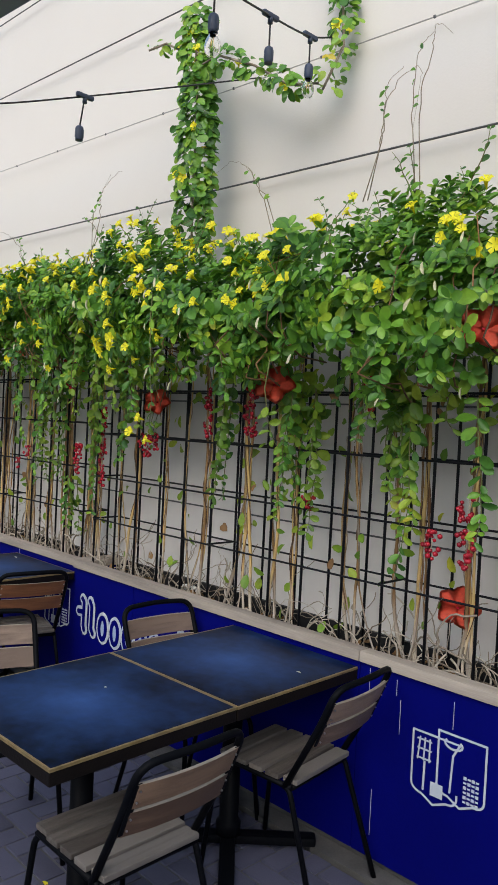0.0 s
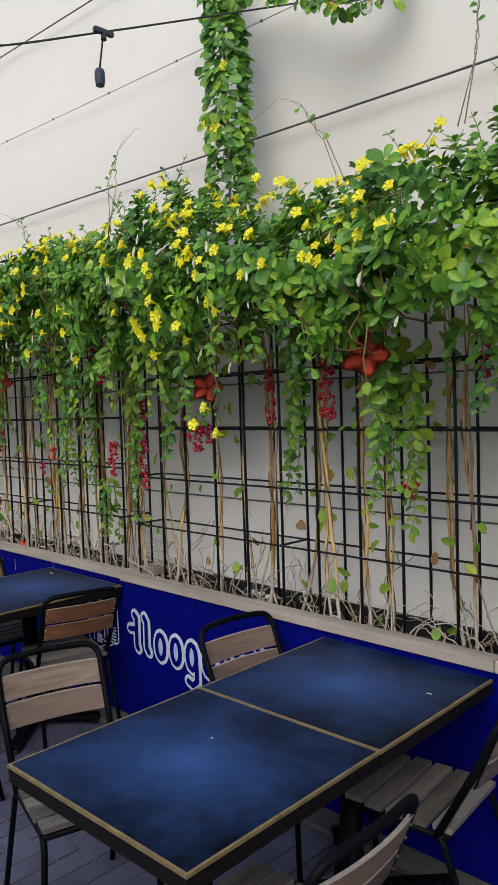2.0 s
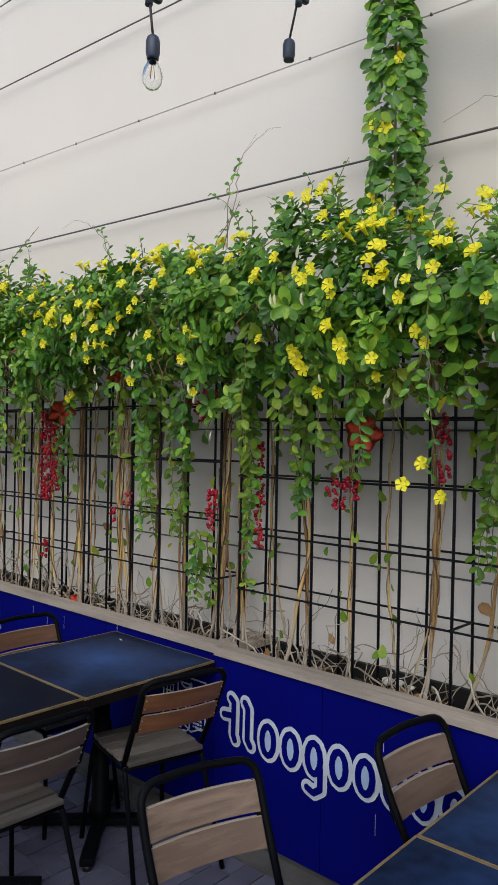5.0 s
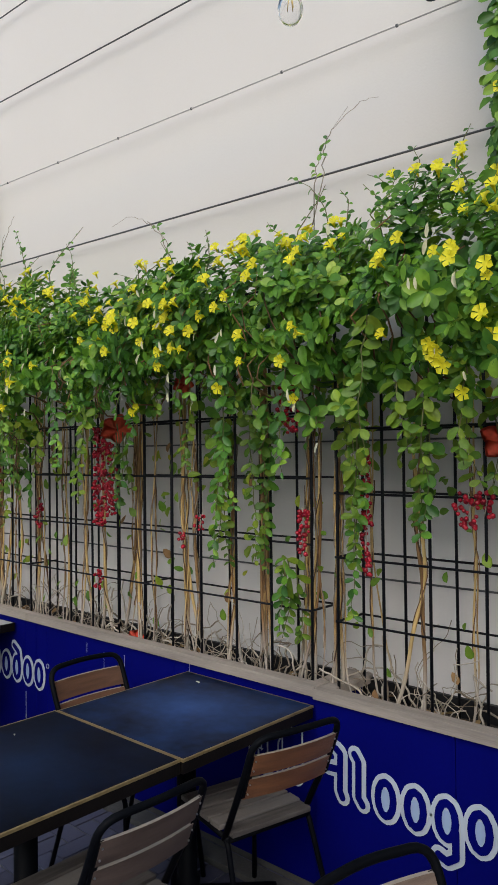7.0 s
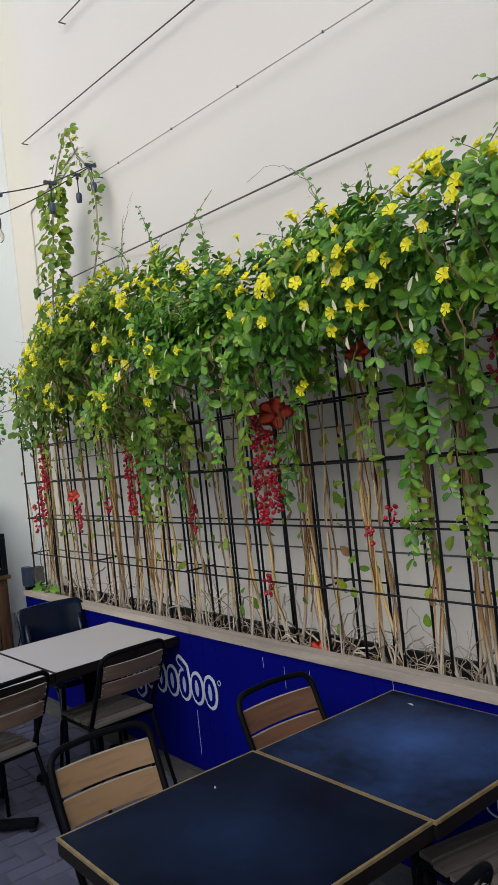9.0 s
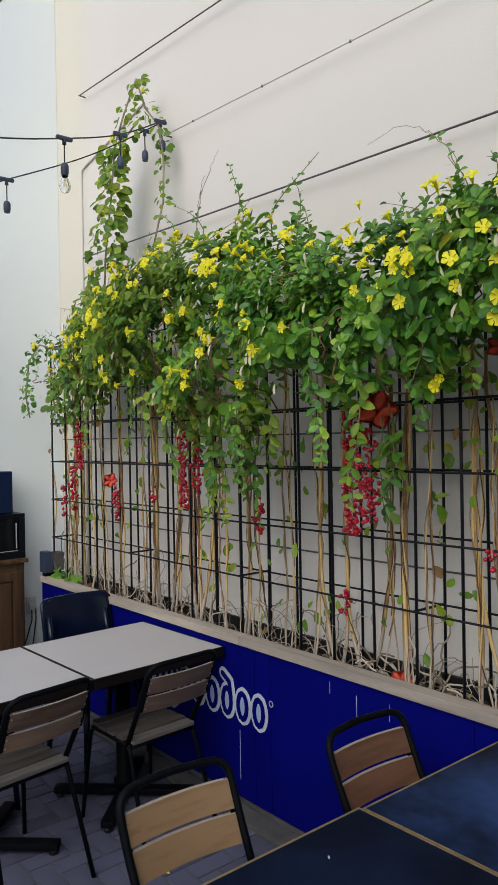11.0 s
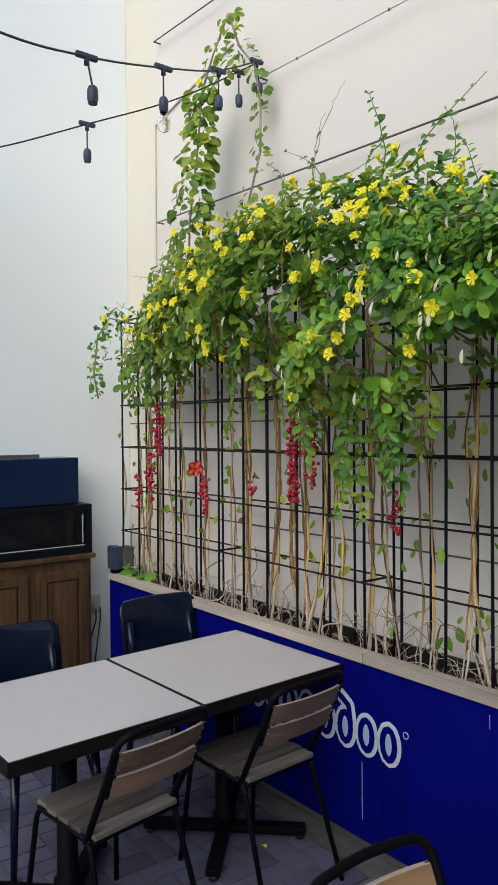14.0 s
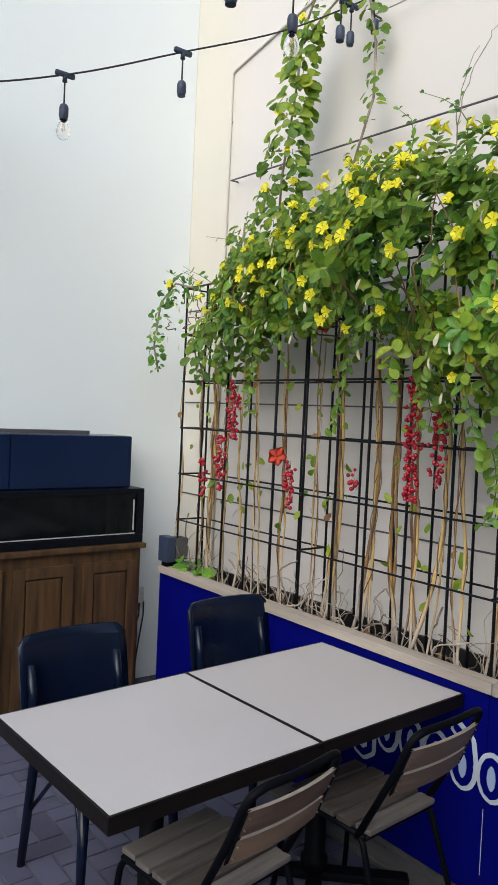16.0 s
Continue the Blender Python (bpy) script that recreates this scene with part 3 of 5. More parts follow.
# ---- bistro chairs ----
def bistro_chair(m):
    """Faces +y; the seat's middle over the origin."""
    t = thing("bistro_chair", "bistro chair with black tubular steel frame and teak slats", "chair", m, group="bistro chairs round the tables")
    r = 0.0102
    for s in (-1, 1):
        part("front_leg", tube(bmesh.new(), rounded([(s * 0.158, 0.0, 0.438), (s * 0.165, 0.18, 0.434), (s * 0.195, 0.225, 0.0)], 0.05), r, 8), M_FRAME, t)
        part("rear_leg", tube(bmesh.new(), rounded([(s * 0.170, -0.13, 0.434), (s * 0.174, -0.155, 0.42), (s * 0.195, -0.30, 0.0)], 0.03), r, 8), M_FRAME, t)
        part("seat_rail", tube(bmesh.new(), [(s * 0.165, 0.165, 0.436), (s * 0.170, -0.16, 0.434)], r, 8), M_FRAME, t)
    for y in (0.17, -0.155):
        part("cross_bar", tube(bmesh.new(), [(-0.168, y, 0.432), (0.168, y, 0.432)], r, 8), M_FRAME, t)
    part("back_hoop", tube(bmesh.new(), rounded([(-0.172, -0.13, 0.428), (-0.182, -0.272, 0.69), (-0.182, -0.327, 0.822), (0, -0.347, 0.828), (0.182, -0.327, 0.822), (0.182, -0.272, 0.69), (0.172, -0.13, 0.428)], 0.06), 0.0118, 8), M_FRAME, t, "bent black steel back hoop")
    for k in range(5):
        part("seat_slat", boxed((0, -0.147 + 0.0735 * k, 0.455), (0.352 if 0 < k < 4 else 0.335, 0.060, 0.018), 0.004), M_SEAT, t, "worn teak seat slat")
    for k in range(2):
        bm = bmesh.new()
        z0 = 0.606 + 0.087 * k
        y0 = -0.237 - 0.036 * k
        rows = []
        n = 10
        for i in range(n + 1):
            u = -1 + 2 * i / n
            bow = -0.019 * (1 - u * u)
            rows.append([bm.verts.new((u * 0.176, y0 + bow + dy + th, z0 + dz)) for dz, dy in ((0, 0), (0.075, -0.031)) for th in (0.0, -0.013)])
        # only the top edge of a slat takes the paler wood
        for a, b in zip(rows, rows[1:]):
            for p, q in ((0, 1), (1, 3), (3, 2), (2, 0)):
                bm.faces.new((a[p], b[p], b[q], a[q])).material_index = 1 if p == 3 else 0
        bm.faces.new((rows[0][0], rows[0][1], rows[0][3], rows[0][2]))
        bm.faces.new((rows[-1][0], rows[-1][2], rows[-1][3], rows[-1][1]))
        bmesh.ops.recalc_face_normals(bm, faces=bm.faces)
        slat = part("back_slat", bm, M_SLAT, t, "curved teak back slat")
        slat.data.materials.append(M_EDGEWOOD)
        for s in (-1, 1):
            for j in range(2):
                rv = bmesh.new()
                h = 0.02 + 0.035 * j
                bmesh.ops.create_icosphere(rv, subdivisions=1, radius=0.0038, matrix=Matrix.Translation((s * 0.166, y0 - 0.41 * h - 0.019, z0 + h)))
                part("rivet", rv, M_STEEL, slat)
    for s in (-1, 1):
        bm = box(bmesh.new(), (s * 0.172, -0.283, 0.690), (0.022, 0.005, 0.17), 0.002, Matrix.Rotation(0.39, 4, "X"))
        part("back_plate", bm, M_FRAME, t, "riveted black steel plate")
    return t


BACK = 0.304


def chair_place(x, y, a):
    """The chair's pose from the middle of its top slat and its heading."""
    v = Matrix.Rotation(radians(a), 3, "Z") @ Vector((0, BACK, 0))
    return pose(x + v.x, y + v.y, 0, 0, 0, a)


chair = bistro_chair(chair_place(-1.345, 1.53, 91))
# each copy gets its own back slat tone
for x, y, a, wood, tone in ((-1.40, 2.34, 96, M_SLAT_GREY, "grey-brown"), (-3.465, 1.57, 89, M_SLAT_DUSK, "dusky brown"), (-3.495, 2.215, 77, M_SLAT_RED, "red-brown"), (-5.755, 1.598, 98, M_SLAT, "brown"),
                            (-5.743, 2.205, 93, M_SLAT_GREY, "grey-brown"), (-2.56, 2.355, -95, M_SLAT_DUSK, "dusky brown"), (-2.812, 1.66, -105, M_SLAT_GREY, "grey-brown"),
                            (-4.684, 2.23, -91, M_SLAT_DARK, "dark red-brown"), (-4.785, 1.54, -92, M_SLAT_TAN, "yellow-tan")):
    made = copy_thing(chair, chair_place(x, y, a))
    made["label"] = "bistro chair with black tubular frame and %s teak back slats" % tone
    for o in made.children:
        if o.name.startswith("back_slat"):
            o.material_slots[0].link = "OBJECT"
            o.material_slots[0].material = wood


def shell_chair(m):
    """A black bentwood cafe chair that faces +y."""
    t = thing("bentwood_chair", "blue-black lacquered bentwood chair with curved back panel", "chair", m, group="black bentwood chairs")
    bm = bmesh.new()
    r = bmesh.ops.create_circle(bm, cap_ends=True, segments=28, radius=1)
    for v in r["verts"]:
        a = math.atan2(v.co.y, v.co.x)
        k = (abs(math.cos(a)) ** 4 + abs(math.sin(a)) ** 4) ** -0.25
        v.co = Vector((math.cos(a) * k * 0.205, math.sin(a) * k * 0.205, 0.435))
    ext = bmesh.ops.extrude_face_region(bm, geom=bm.faces[:])
    bmesh.ops.translate(bm, vec=(0, 0, 0.032), verts=[v for v in ext["geom"] if isinstance(v, bmesh.types.BMVert)])
    bmesh.ops.recalc_face_normals(bm, faces=bm.faces)
    bmesh.ops.bevel(bm, geom=[e for e in bm.edges if abs(e.verts[0].co.z - e.verts[1].co.z) < 1e-4], offset=0.008, segments=2, affect="EDGES")
    part("seat", bm, M_BLACKSHELL, t)
    bm = bmesh.new()
    n, k = 16, 8
    layers = []
    for off in (0.0, -0.012):
        g = []
        for i in range(n + 1):
            u = -1 + 2 * i / n
            col = []
            for j in range(k + 1):
                v = j / k
                edge = 0.030 * max(0.0, abs(u) - 0.84) / 0.16
                z = 0.52 + 0.34 * v
                z = z - edge * (v > 0.85) * ((abs(u) - 0.84) / 0.16 if abs(u) > 0.84 else 0) + edge * (v < 0.15)
                col.append(bm.verts.new((u * 0.225, -0.215 - 0.05 * (1 - u * u) - 0.06 * v + off, z)))
            g.append(col)
        layers.append(g)
    for i in range(n):
        for j in range(k):
            a, b = layers
            bm.faces.new((a[i][j], a[i + 1][j], a[i + 1][j + 1], a[i][j + 1])).smooth = True
            bm.faces.new((b[i][j], b[i][j + 1], b[i + 1][j + 1], b[i + 1][j])).smooth = True
    for i in range(n):
        for j in (0, k):
            bm.faces.new((layers[0][i][j], layers[1][i][j], layers[1][i + 1][j], layers[0][i + 1][j]))
    for j in range(k):
        for i in (0, n):
            bm.faces.new((layers[0][i][j], layers[0][i][j + 1], layers[1][i][j + 1], layers[1][i][j]))
    bmesh.ops.recalc_face_normals(bm, faces=bm.faces)
    part("back_panel", bm, M_BLACKSHELL, t, "curved glossy back panel")
    for s in (-1, 1):
        part("rear_leg", tube(bmesh.new(), [(s * 0.19, -0.27, 0.0), (s * 0.18, -0.205, 0.42), (s * 0.18, -0.235, 0.64), (s * 0.18, -0.262, 0.76)], lambda u: 0.016 + 0.004 * math.sin(3.1 * u), 8), M_BLACKSHELL, t)
        part("front_leg", tube(bmesh.new(), [(s * 0.195, 0.20, 0.0), (s * 0.17, 0.165, 0.44)], lambda u: 0.013 + 0.008 * u, 8), M_BLACKSHELL, t)
        part("brace", tube(bmesh.new(), rounded([(s * 0.184, 0.185, 0.22), (s * 0.16, 0.09, 0.42), (s * 0.16, -0.06, 0.42), (s * 0.183, -0.21, 0.24)], 0.12), 0.008, 8), M_BLACKSHELL, t, "curved bentwood brace")
    return t


shell = shell_chair(pose(-6.73, 1.58, 0, 0, 0, -88))
copy_thing(shell, pose(-6.84, 2.395, 0, 0, 0, -90))


# ---- cabinet corner ----
def sideboard():
    x1, y0, y1 = -8.145, 0.93, 2.508
    t = thing("sideboard", "old brown stained wooden sideboard with panelled doors", "cabinet", pose(0, 0, 0))
    part("body", span((END_X + 0.004, y0, 0.0), (x1 - 0.004, y1, 0.922), 0.004), M_CABWOOD, t)
    part("top", span((END_X + 0.004, y0 - 0.02, 0.923), (x1 + 0.025, y1 + 0.022, 0.952), 0.006), M_CABWOOD, t, "moulded wooden top")
    n = 4
    w = (y1 - y0) / n
    for k in range(n):
        a, b = y0 + w * k + 0.03, y0 + w * (k + 1) - 0.03
        d = thing("door", "", "")
        d.parent = t
        bm = bmesh.new()
        for c, s in (((x1 + 0.006, a + 0.03, 0.47), (0.022, 0.06, 0.78)), ((x1 + 0.006, b - 0.03, 0.47), (0.022, 0.06, 0.78)),
                     ((x1 + 0.006, (a + b) / 2, 0.83), (0.022, b - a - 0.12, 0.06)), ((x1 + 0.006, (a + b) / 2, 0.11), (0.022, b - a - 0.12, 0.06))):
            box(bm, c, s, 0.004)
        part("door_frame", bm, M_CABWOOD, d)
        part("door_panel", span((x1 - 0.002, a + 0.068, 0.148), (x1 + 0.011, b - 0.068, 0.792), 0.008), M_CABWOOD, d)
    return t


def display_case():
    x1, y0, y1 = -8.17, 0.8, 2.525
    t = thing("display_case", "black display case with dark glass front on the sideboard", "display case", pose(0, 0, 0.953))
    part("body", span((END_X + 0.006, y0, 0), (x1 - 0.012, y1, 0.315), 0.004), M_CASE, t)
    bm = bmesh.new()
    box(bm, (x1, (y0 + y1) / 2, 0.3), (0.022, y1 - y0, 0.03), 0.003)
    box(bm, (x1, (y0 + y1) / 2, 0.022), (0.022, y1 - y0, 0.044), 0.003)
    for y in (y0 + 0.02, y1 - 0.02):
        box(bm, (x1, y, 0.165), (0.022, 0.04, 0.24), 0.003)
    part("front_frame", bm, M_CASE, t)
    part("glass", span((x1 - 0.010, y0 + 0.041, 0.045), (x1 - 0.004, y1 - 0.041, 0.284)), M_DARKGLASS, t, "dark reflecting glass")
    part("strip", span((x1 + 0.001, y1 - 0.066, 0.07), (x1 + 0.004, y1 - 0.058, 0.25)), M_PALEWIRE, t, "pale vertical strip")
    part("strip", span((x1 - 0.003, y0 + 0.045, 0.05), (x1 + 0.001, y1 - 0.05, 0.056)), M_PALEWIRE, t)
    u = thing("panel_cabinet", "glossy navy-blue panelled box above the display case", "box", pose(0, 0, 1.269))
    part("body", span((END_X + 0.006, y0, 0), (x1 - 0.06, 2.465, 0.30), 0.005), M_NAVY, u)
    part("panel", span((x1 - 0.058, 1.745, 0.006), (x1 - 0.05, 2.462, 0.296), 0.002), M_NAVY, u)
    part("panel", span((x1 - 0.058, 0.82, 0.006), (x1 - 0.05, 1.735, 0.296), 0.002), M_NAVY, u)
    r = thing("rail", "thin dark rail lying on the panelled box", "rail", pose(0, 0, 1.570))
    part("bar", span((-8.36, 0.9, 0.0), (-8.34, 2.25, 0.022), 0.003), M_WIRE, r)


sideboard()
display_case()


def socket_outlet():
    t = thing("wall_socket", "white double wall socket with a plugged-in cable", "socket", pose(END_X, 2.70, 0.53))
    part("plate", boxed((0.012, 0, 0), (0.022, 0.075, 0.13), 0.004), M_PLASTIC, t)
    part("plug", boxed((0.042, -0.01, 0.0), (0.04, 0.045, 0.05), 0.008), M_PLASTIC, t, "white plug")
    for y, off in ((-0.012, -0.12), (0.02, -0.05)):
        part("cable", tube(bmesh.new(), [(0.05, y, -0.02), (0.055, y - 0.002, -0.1), (0.04, y + off * 0.5, -0.3), (0.03, y + off, -0.529)], 0.005, 6), M_CABLE, t)


def flood_lamp():
    t = thing("flood_lamp", "small dark blue floodlight box clamped on the planter's end", "lamp", pose(-8.06, 2.64, 0.819))
    part("housing", boxed((-0.01, 0.0, 0.10), (0.10, 0.06, 0.15), 0.012), M_SOCKET, t)
    part("rear_box", boxed((0.0, 0.075, 0.10), (0.085, 0.08, 0.13), 0.01), M_KERB, t, "grey rear housing")
    part("bracket", boxed((0, 0.02, 0.012), (0.05, 0.09, 0.024), 0.004), M_FRAME, t)


socket_outlet()
flood_lamp()
conduit = thing("conduit", "thin white cable conduit fixed to the wall", "conduit", pose(0, 0, 0))
part("pipe", tube(bmesh.new(), rounded([(-8.09, WALL_Y - 0.009, 0.4), (-8.09, WALL_Y - 0.009, 3.79), (-7.2, WALL_Y - 0.009, 3.98)], 0.03), 0.008, 8), M_WALL, conduit)
for z in (1.2, 2.0, 2.8, 3.5):
    part("clip", boxed((-8.09, WALL_Y - 0.006, z), (0.03, 0.012, 0.012), 0.002), M_WALL, conduit)


# ---- wires and string lights ----
def wall_wire(z0, z1, x0, x1, r, material, label, knots=0.0):
    t = thing("wall_wire", label, "wire", pose(0, 0, 0), group="wires along the wall")
    n = 24
    pts = [(x0 + (x1 - x0) * i / n, WALL_Y - 0.05, z0 + (z1 - z0) * i / n ) for i in range(n + 1)]
    part("strand", tube(bmesh.new(), pts, r, 6), material, t)
    for p in (pts[0], pts[-1]):
        part("hook", tube(bmesh.new(), [(p[0], WALL_Y, p[2]), (p[0], WALL_Y - 0.055, p[2])], 0.005, 6), M_WIRE, t)
    if knots:
        x = x0 + 0.3
        while x < x1:
            u = (x - x0) / (x1 - x0)
            part("clip", boxed((x, WALL_Y - 0.05, z0 + (z1 - z0) * u), (0.010, 0.009, 0.012), 0.002), M_WIRE, t)
            x += knots


wall_wire(3.115, 2.80, -8.0, 1.5, 0.0048, M_WIRE, "dark steel wire stretched along the white wall")
wall_wire(3.655, 3.27, -6.9, 1.5, 0.0032, M_PALEWIRE, "pale grey cable with clips along the white wall", 0.62)
wall_wire(4.31, 3.80, -8.02, 1.5, 0.0048, M_WIRE, "dark steel wire stretched along the white wall")
wall_wire(4.86, 4.42, -7.2, 1.5, 0.0048, M_WIRE, "dark steel wire stretched along the white wall")


def pendant(parent, at, drop, bulb, lean=0.0):
    """A connector on the cable, a short lead, a socket and, where bulb is set, a clear lamp."""
    x, y, z = at
    s = part("connector", boxed((x, y, z), (0.020, 0.085, 0.020), 0.008), M_SOCKET, parent, "rubber connector")
    bm = lathe(bmesh.new(), [(0.011, -0.03), (0.009, 0.0)], (x, y, z), 8)
    part("neck", bm, M_SOCKET, s)
    part("lead", tube(bmesh.new(), [(x, y, z), (x + lean * 0.5, y, z - drop * 0.5), (x + lean, y, z - drop)], 0.0036, 6), M_CABLE, s)
    bx, bz = x + lean, z - drop
    part("socket", lathe(bmesh.new(), [(0.008, 0.006), (0.016, 0.0), (0.0195, -0.012), (0.0195, -0.045), (0.0165, -0.052), (0.0165, -0.06)], (bx, y, bz), 12), M_SOCKET, s, "blue-black rubber lamp socket")
    if bulb:
        b = part("bulb", lathe(bmesh.new(), [(0.013, -0.06), (0.016, -0.070), (0.025, -0.088), (0.0285, -0.106), (0.026, -0.124), (0.017, -0.137), (0.004, -0.142)], (bx, y, bz), 16), M_GLASS, s, "clear glass bulb")
        b.visible_shadow = False
        bm = bmesh.new()
        for k in range(4):
            a = k * math.pi / 2
            tube(bm, [(bx + 0.004 * math.cos(a), y + 0.004 * math.sin(a), bz - 0.07), (bx + 0.010 * math.cos(a), y + 0.010 * math.sin(a), bz - 0.108)], 0.0012, 4)
        part("filament", bm, M_FILAMENT, s)


def string_light(knots, lamps, label):
    """knots: points on the cable; lamps: (index along 0..1, bulb or not, lean)."""
    t = thing("string_light", label, "string light", pose(0, 0, 0), group="festoon string lights")
    k = [Vector(p) for p in knots]

    def at(u):
        f = u * (len(k) - 1)
        i = min(int(f), len(k) - 2)
        v = f - i
        p0, p1, p2, p3 = k[max(i - 1, 0)], k[i], k[i + 1], k[min(i + 2, len(k) - 1)]
        return 0.5 * ((2 * p1) + (p2 - p0) * v + (2 * p0 - 5 * p1 + 4 * p2 - p3) * v * v + (3 * p1 - p0 - 3 * p2 + p3) * v ** 3)

    part("cable", tube(bmesh.new(), [at(i / 50) for i in range(51)], 0.0042, 6), M_CABLE, t)
    for u, bulb, lean in lamps:
        pendant(t, at(u), 0.125, bulb, lean)
    return t


FESTOON = "black festoon cable with rubber sockets and clear bulbs"
string_light([(-2.66, 2.93, 3.46), (-2.795, 1.99, 3.085), (-2.953, 1.54, 2.948), (-3.08, 1.08, 2.885), (-3.19, 0.60, 2.90), (-3.33, -0.1, 2.93), (-3.6, -1.8, 3.3)],
             [(1 / 6, False, -0.035), (2 / 6, True, 0.02), (3 / 6, False, 0.0), (4 / 6, True, 0.0)], FESTOON)
string_light([(-2.16, 2.93, 3.50), (-2.10, 2.68, 3.385), (-1.965, 2.3, 3.27), (-1.83, 1.9, 3.185), (-1.6, 1.3, 3.14), (-1.2, 0.2, 3.3), (-0.6, -1.8, 3.6)],
             [(1 / 6, True, 0.0), (2 / 6, False, 0.0), (3 / 6, True, 0.0), (4 / 6, False, 0.0)], FESTOON)
string_light([(-6.88, 2.93, 3.74), (-6.62, 2.46, 3.45), (-6.40, 2.02, 3.25), (-6.19, 1.573, 3.08), (-6.0, 1.13, 2.97), (-5.75, 0.3, 2.95), (-5.4, -1.8, 3.4)],
             [(0.03, False, 0.02), (1 / 6, False, 0.0), (2 / 6, True, 0.0), (3 / 6, False, 0.045), (4 / 6, False, 0.02)], FESTOON)
string_light([(-6.88, 2.93, 3.735), (-6.98, 2.47, 3.45), (-7.10, 2.01, 3.243), (-7.33, 1.588, 3.092), (-7.54, 1.15, 3.0), (-7.85, 0.45, 2.99), (END_X, -0.6, 3.1)],
             [(0.06, False, 0.0), (2 / 6, False, 0.0), (3 / 6, True, 0.0), (4 / 6, False, 0.0)], FESTOON)


# ---- vines ----
rng = np.random.default_rng(7)
CLOTH = [(-1.97, 2.43, 1.838, 0.09), (-4.945, 2.60, 1.865, 0.085), (-4.36, 2.52, 2.045, 0.05), (-2.91, 2.55, 1.762, 0.075), (-0.97, 2.27, 1.99, 0.08), (-1.27, 2.745, 1.03, 0.085),
         (-7.08, 2.62, 1.53, 0.05), (-6.72, 2.55, 2.12, 0.035), (-4.93, 2.70, 0.80, 0.05)]
LEAF_V = np.array([(0, 0, 0), (-0.30, 0.22, 0.05), (0.30, 0.22, 0.05), (-0.48, 0.60, 0.05), (0.48, 0.60, 0.05), (-0.33, 0.87, 0.0), (0.33, 0.87, 0.0), (0, 1.0, -0.06), (0, 0.22, 0.0), (0, 0.6, -0.015), (0, 0.88, -0.05)])
LEAF_F = [(0, 2, 8), (0, 8, 1), (8, 2, 4, 9), (1, 8, 9, 3), (9, 4, 6, 10), (3, 9, 10, 5), (10, 6, 7), (5, 10, 7)]


def leaves_mesh(name, where, normals, tips, sizes, material, parent, label="", widths=0.60):
    """One mesh of many leaves: each at a point, facing a normal, its tip along a direction."""
    where, normals, tips = np.asarray(where, float), np.asarray(normals, float), np.asarray(tips, float)
    sizes = np.asarray(sizes, float)
    if not len(where):
        return None
    keep = np.ones(len(where), bool)
    for x, y, z, r in CLOTH:
        front = y + 0.03 - where[:, 1]
        keep &= ~((front > 0) & (np.hypot(where[:, 0] - x - 0.9 * front, where[:, 2] - z) < r * 1.15))
    where, normals, tips, sizes = where[keep], normals[keep], tips[keep], sizes[keep]
    if not len(where):
        return None
    normals /= np.linalg.norm(normals, axis=1)[:, None]
    tips = tips - normals * (tips * normals).sum(1)[:, None]
    tips /= np.linalg.norm(tips, axis=1)[:, None] + 1e-9
    across = np.cross(tips, normals)
    w = widths * rng.uniform(0.8, 1.2, len(where))
    fold = rng.uniform(0.3, 3.0, len(where))
    v = where[:, None, :] + sizes[:, None, None] * (LEAF_V[None, :, 0, None] * (across * w[:, None])[:, None, :] + LEAF_V[None, :, 1, None] * tips[:, None, :]
                                                    + LEAF_V[None, :, 2, None] * (normals * fold[:, None])[:, None, :])
    k = len(LEAF_V)
    faces = [tuple(i * k + j for j in f) for i in range(len(where)) for f in LEAF_F]
    me = bpy.data.meshes.new(name)
    me.from_pydata(v.reshape(-1, 3).tolist(), [], faces)
    me.polygons.foreach_set("use_smooth", [True] * len(me.polygons))
    me.materials.append(material)
    ob = new(name, me)
    ob.parent = parent
    tagged(ob, label, kind="stuff")
    return ob


TOP = [(-8.2, 2.36), (-7.67, 2.40), (-7.4, 2.55), (-7.2, 2.66), (-6.95, 2.52), (-6.75, 2.68), (-6.5, 2.73), (-6.0, 2.72), (-5.7, 2.75), (-5.5, 2.71), (-5.3, 2.60), (-5.08, 2.50), (-4.85, 2.56), (-4.55, 2.58), (-4.2, 2.55),
       (-4.02, 2.49), (-3.9, 2.60), (-3.6, 2.57), (-3.4, 2.60), (-3.2, 2.64), (-3.0, 2.64), (-2.8, 2.52), (-2.55, 2.44), (-2.2, 2.44), (-1.75, 2.44), (-1.6, 2.48), (-1.45, 2.54), (-1.2, 2.50), (0.9, 2.48)]
LOW = [(-8.2, 2.25), (-7.6, 2.18), (-7.0, 2.13), (-6.5, 2.06), (-6.2, 1.98), (-5.95, 1.84), (-5.72, 1.62), (-5.45, 1.64), (-5.28, 1.90), (-5.0, 2.0), (-4.7, 1.85), (-4.4, 1.95), (-4.2, 2.02), (-3.9, 1.94), (-3.65, 1.97),
       (-3.5, 1.78), (-3.3, 1.85), (-3.0, 1.92), (-2.6, 1.94), (-2.42, 1.86), (-2.2, 2.0), (-2.0, 1.80), (-1.76, 1.86), (-1.62, 1.96), (-1.42, 1.78), (-1.0, 1.8), (0.9, 1.9)]
BULGE = [(-8.2, 0.0), (-7.5, 0.06), (-6.8, 0.22), (-6.0, 0.36), (-5.3, 0.42), (-4.7, 0.30), (-4.1, 0.30), (-3.3, 0.38), (-2.6, 0.34), (-2.2, 0.36), (-1.6, 0.40), (-0.8, 0.36), (0.9, 0.3)]


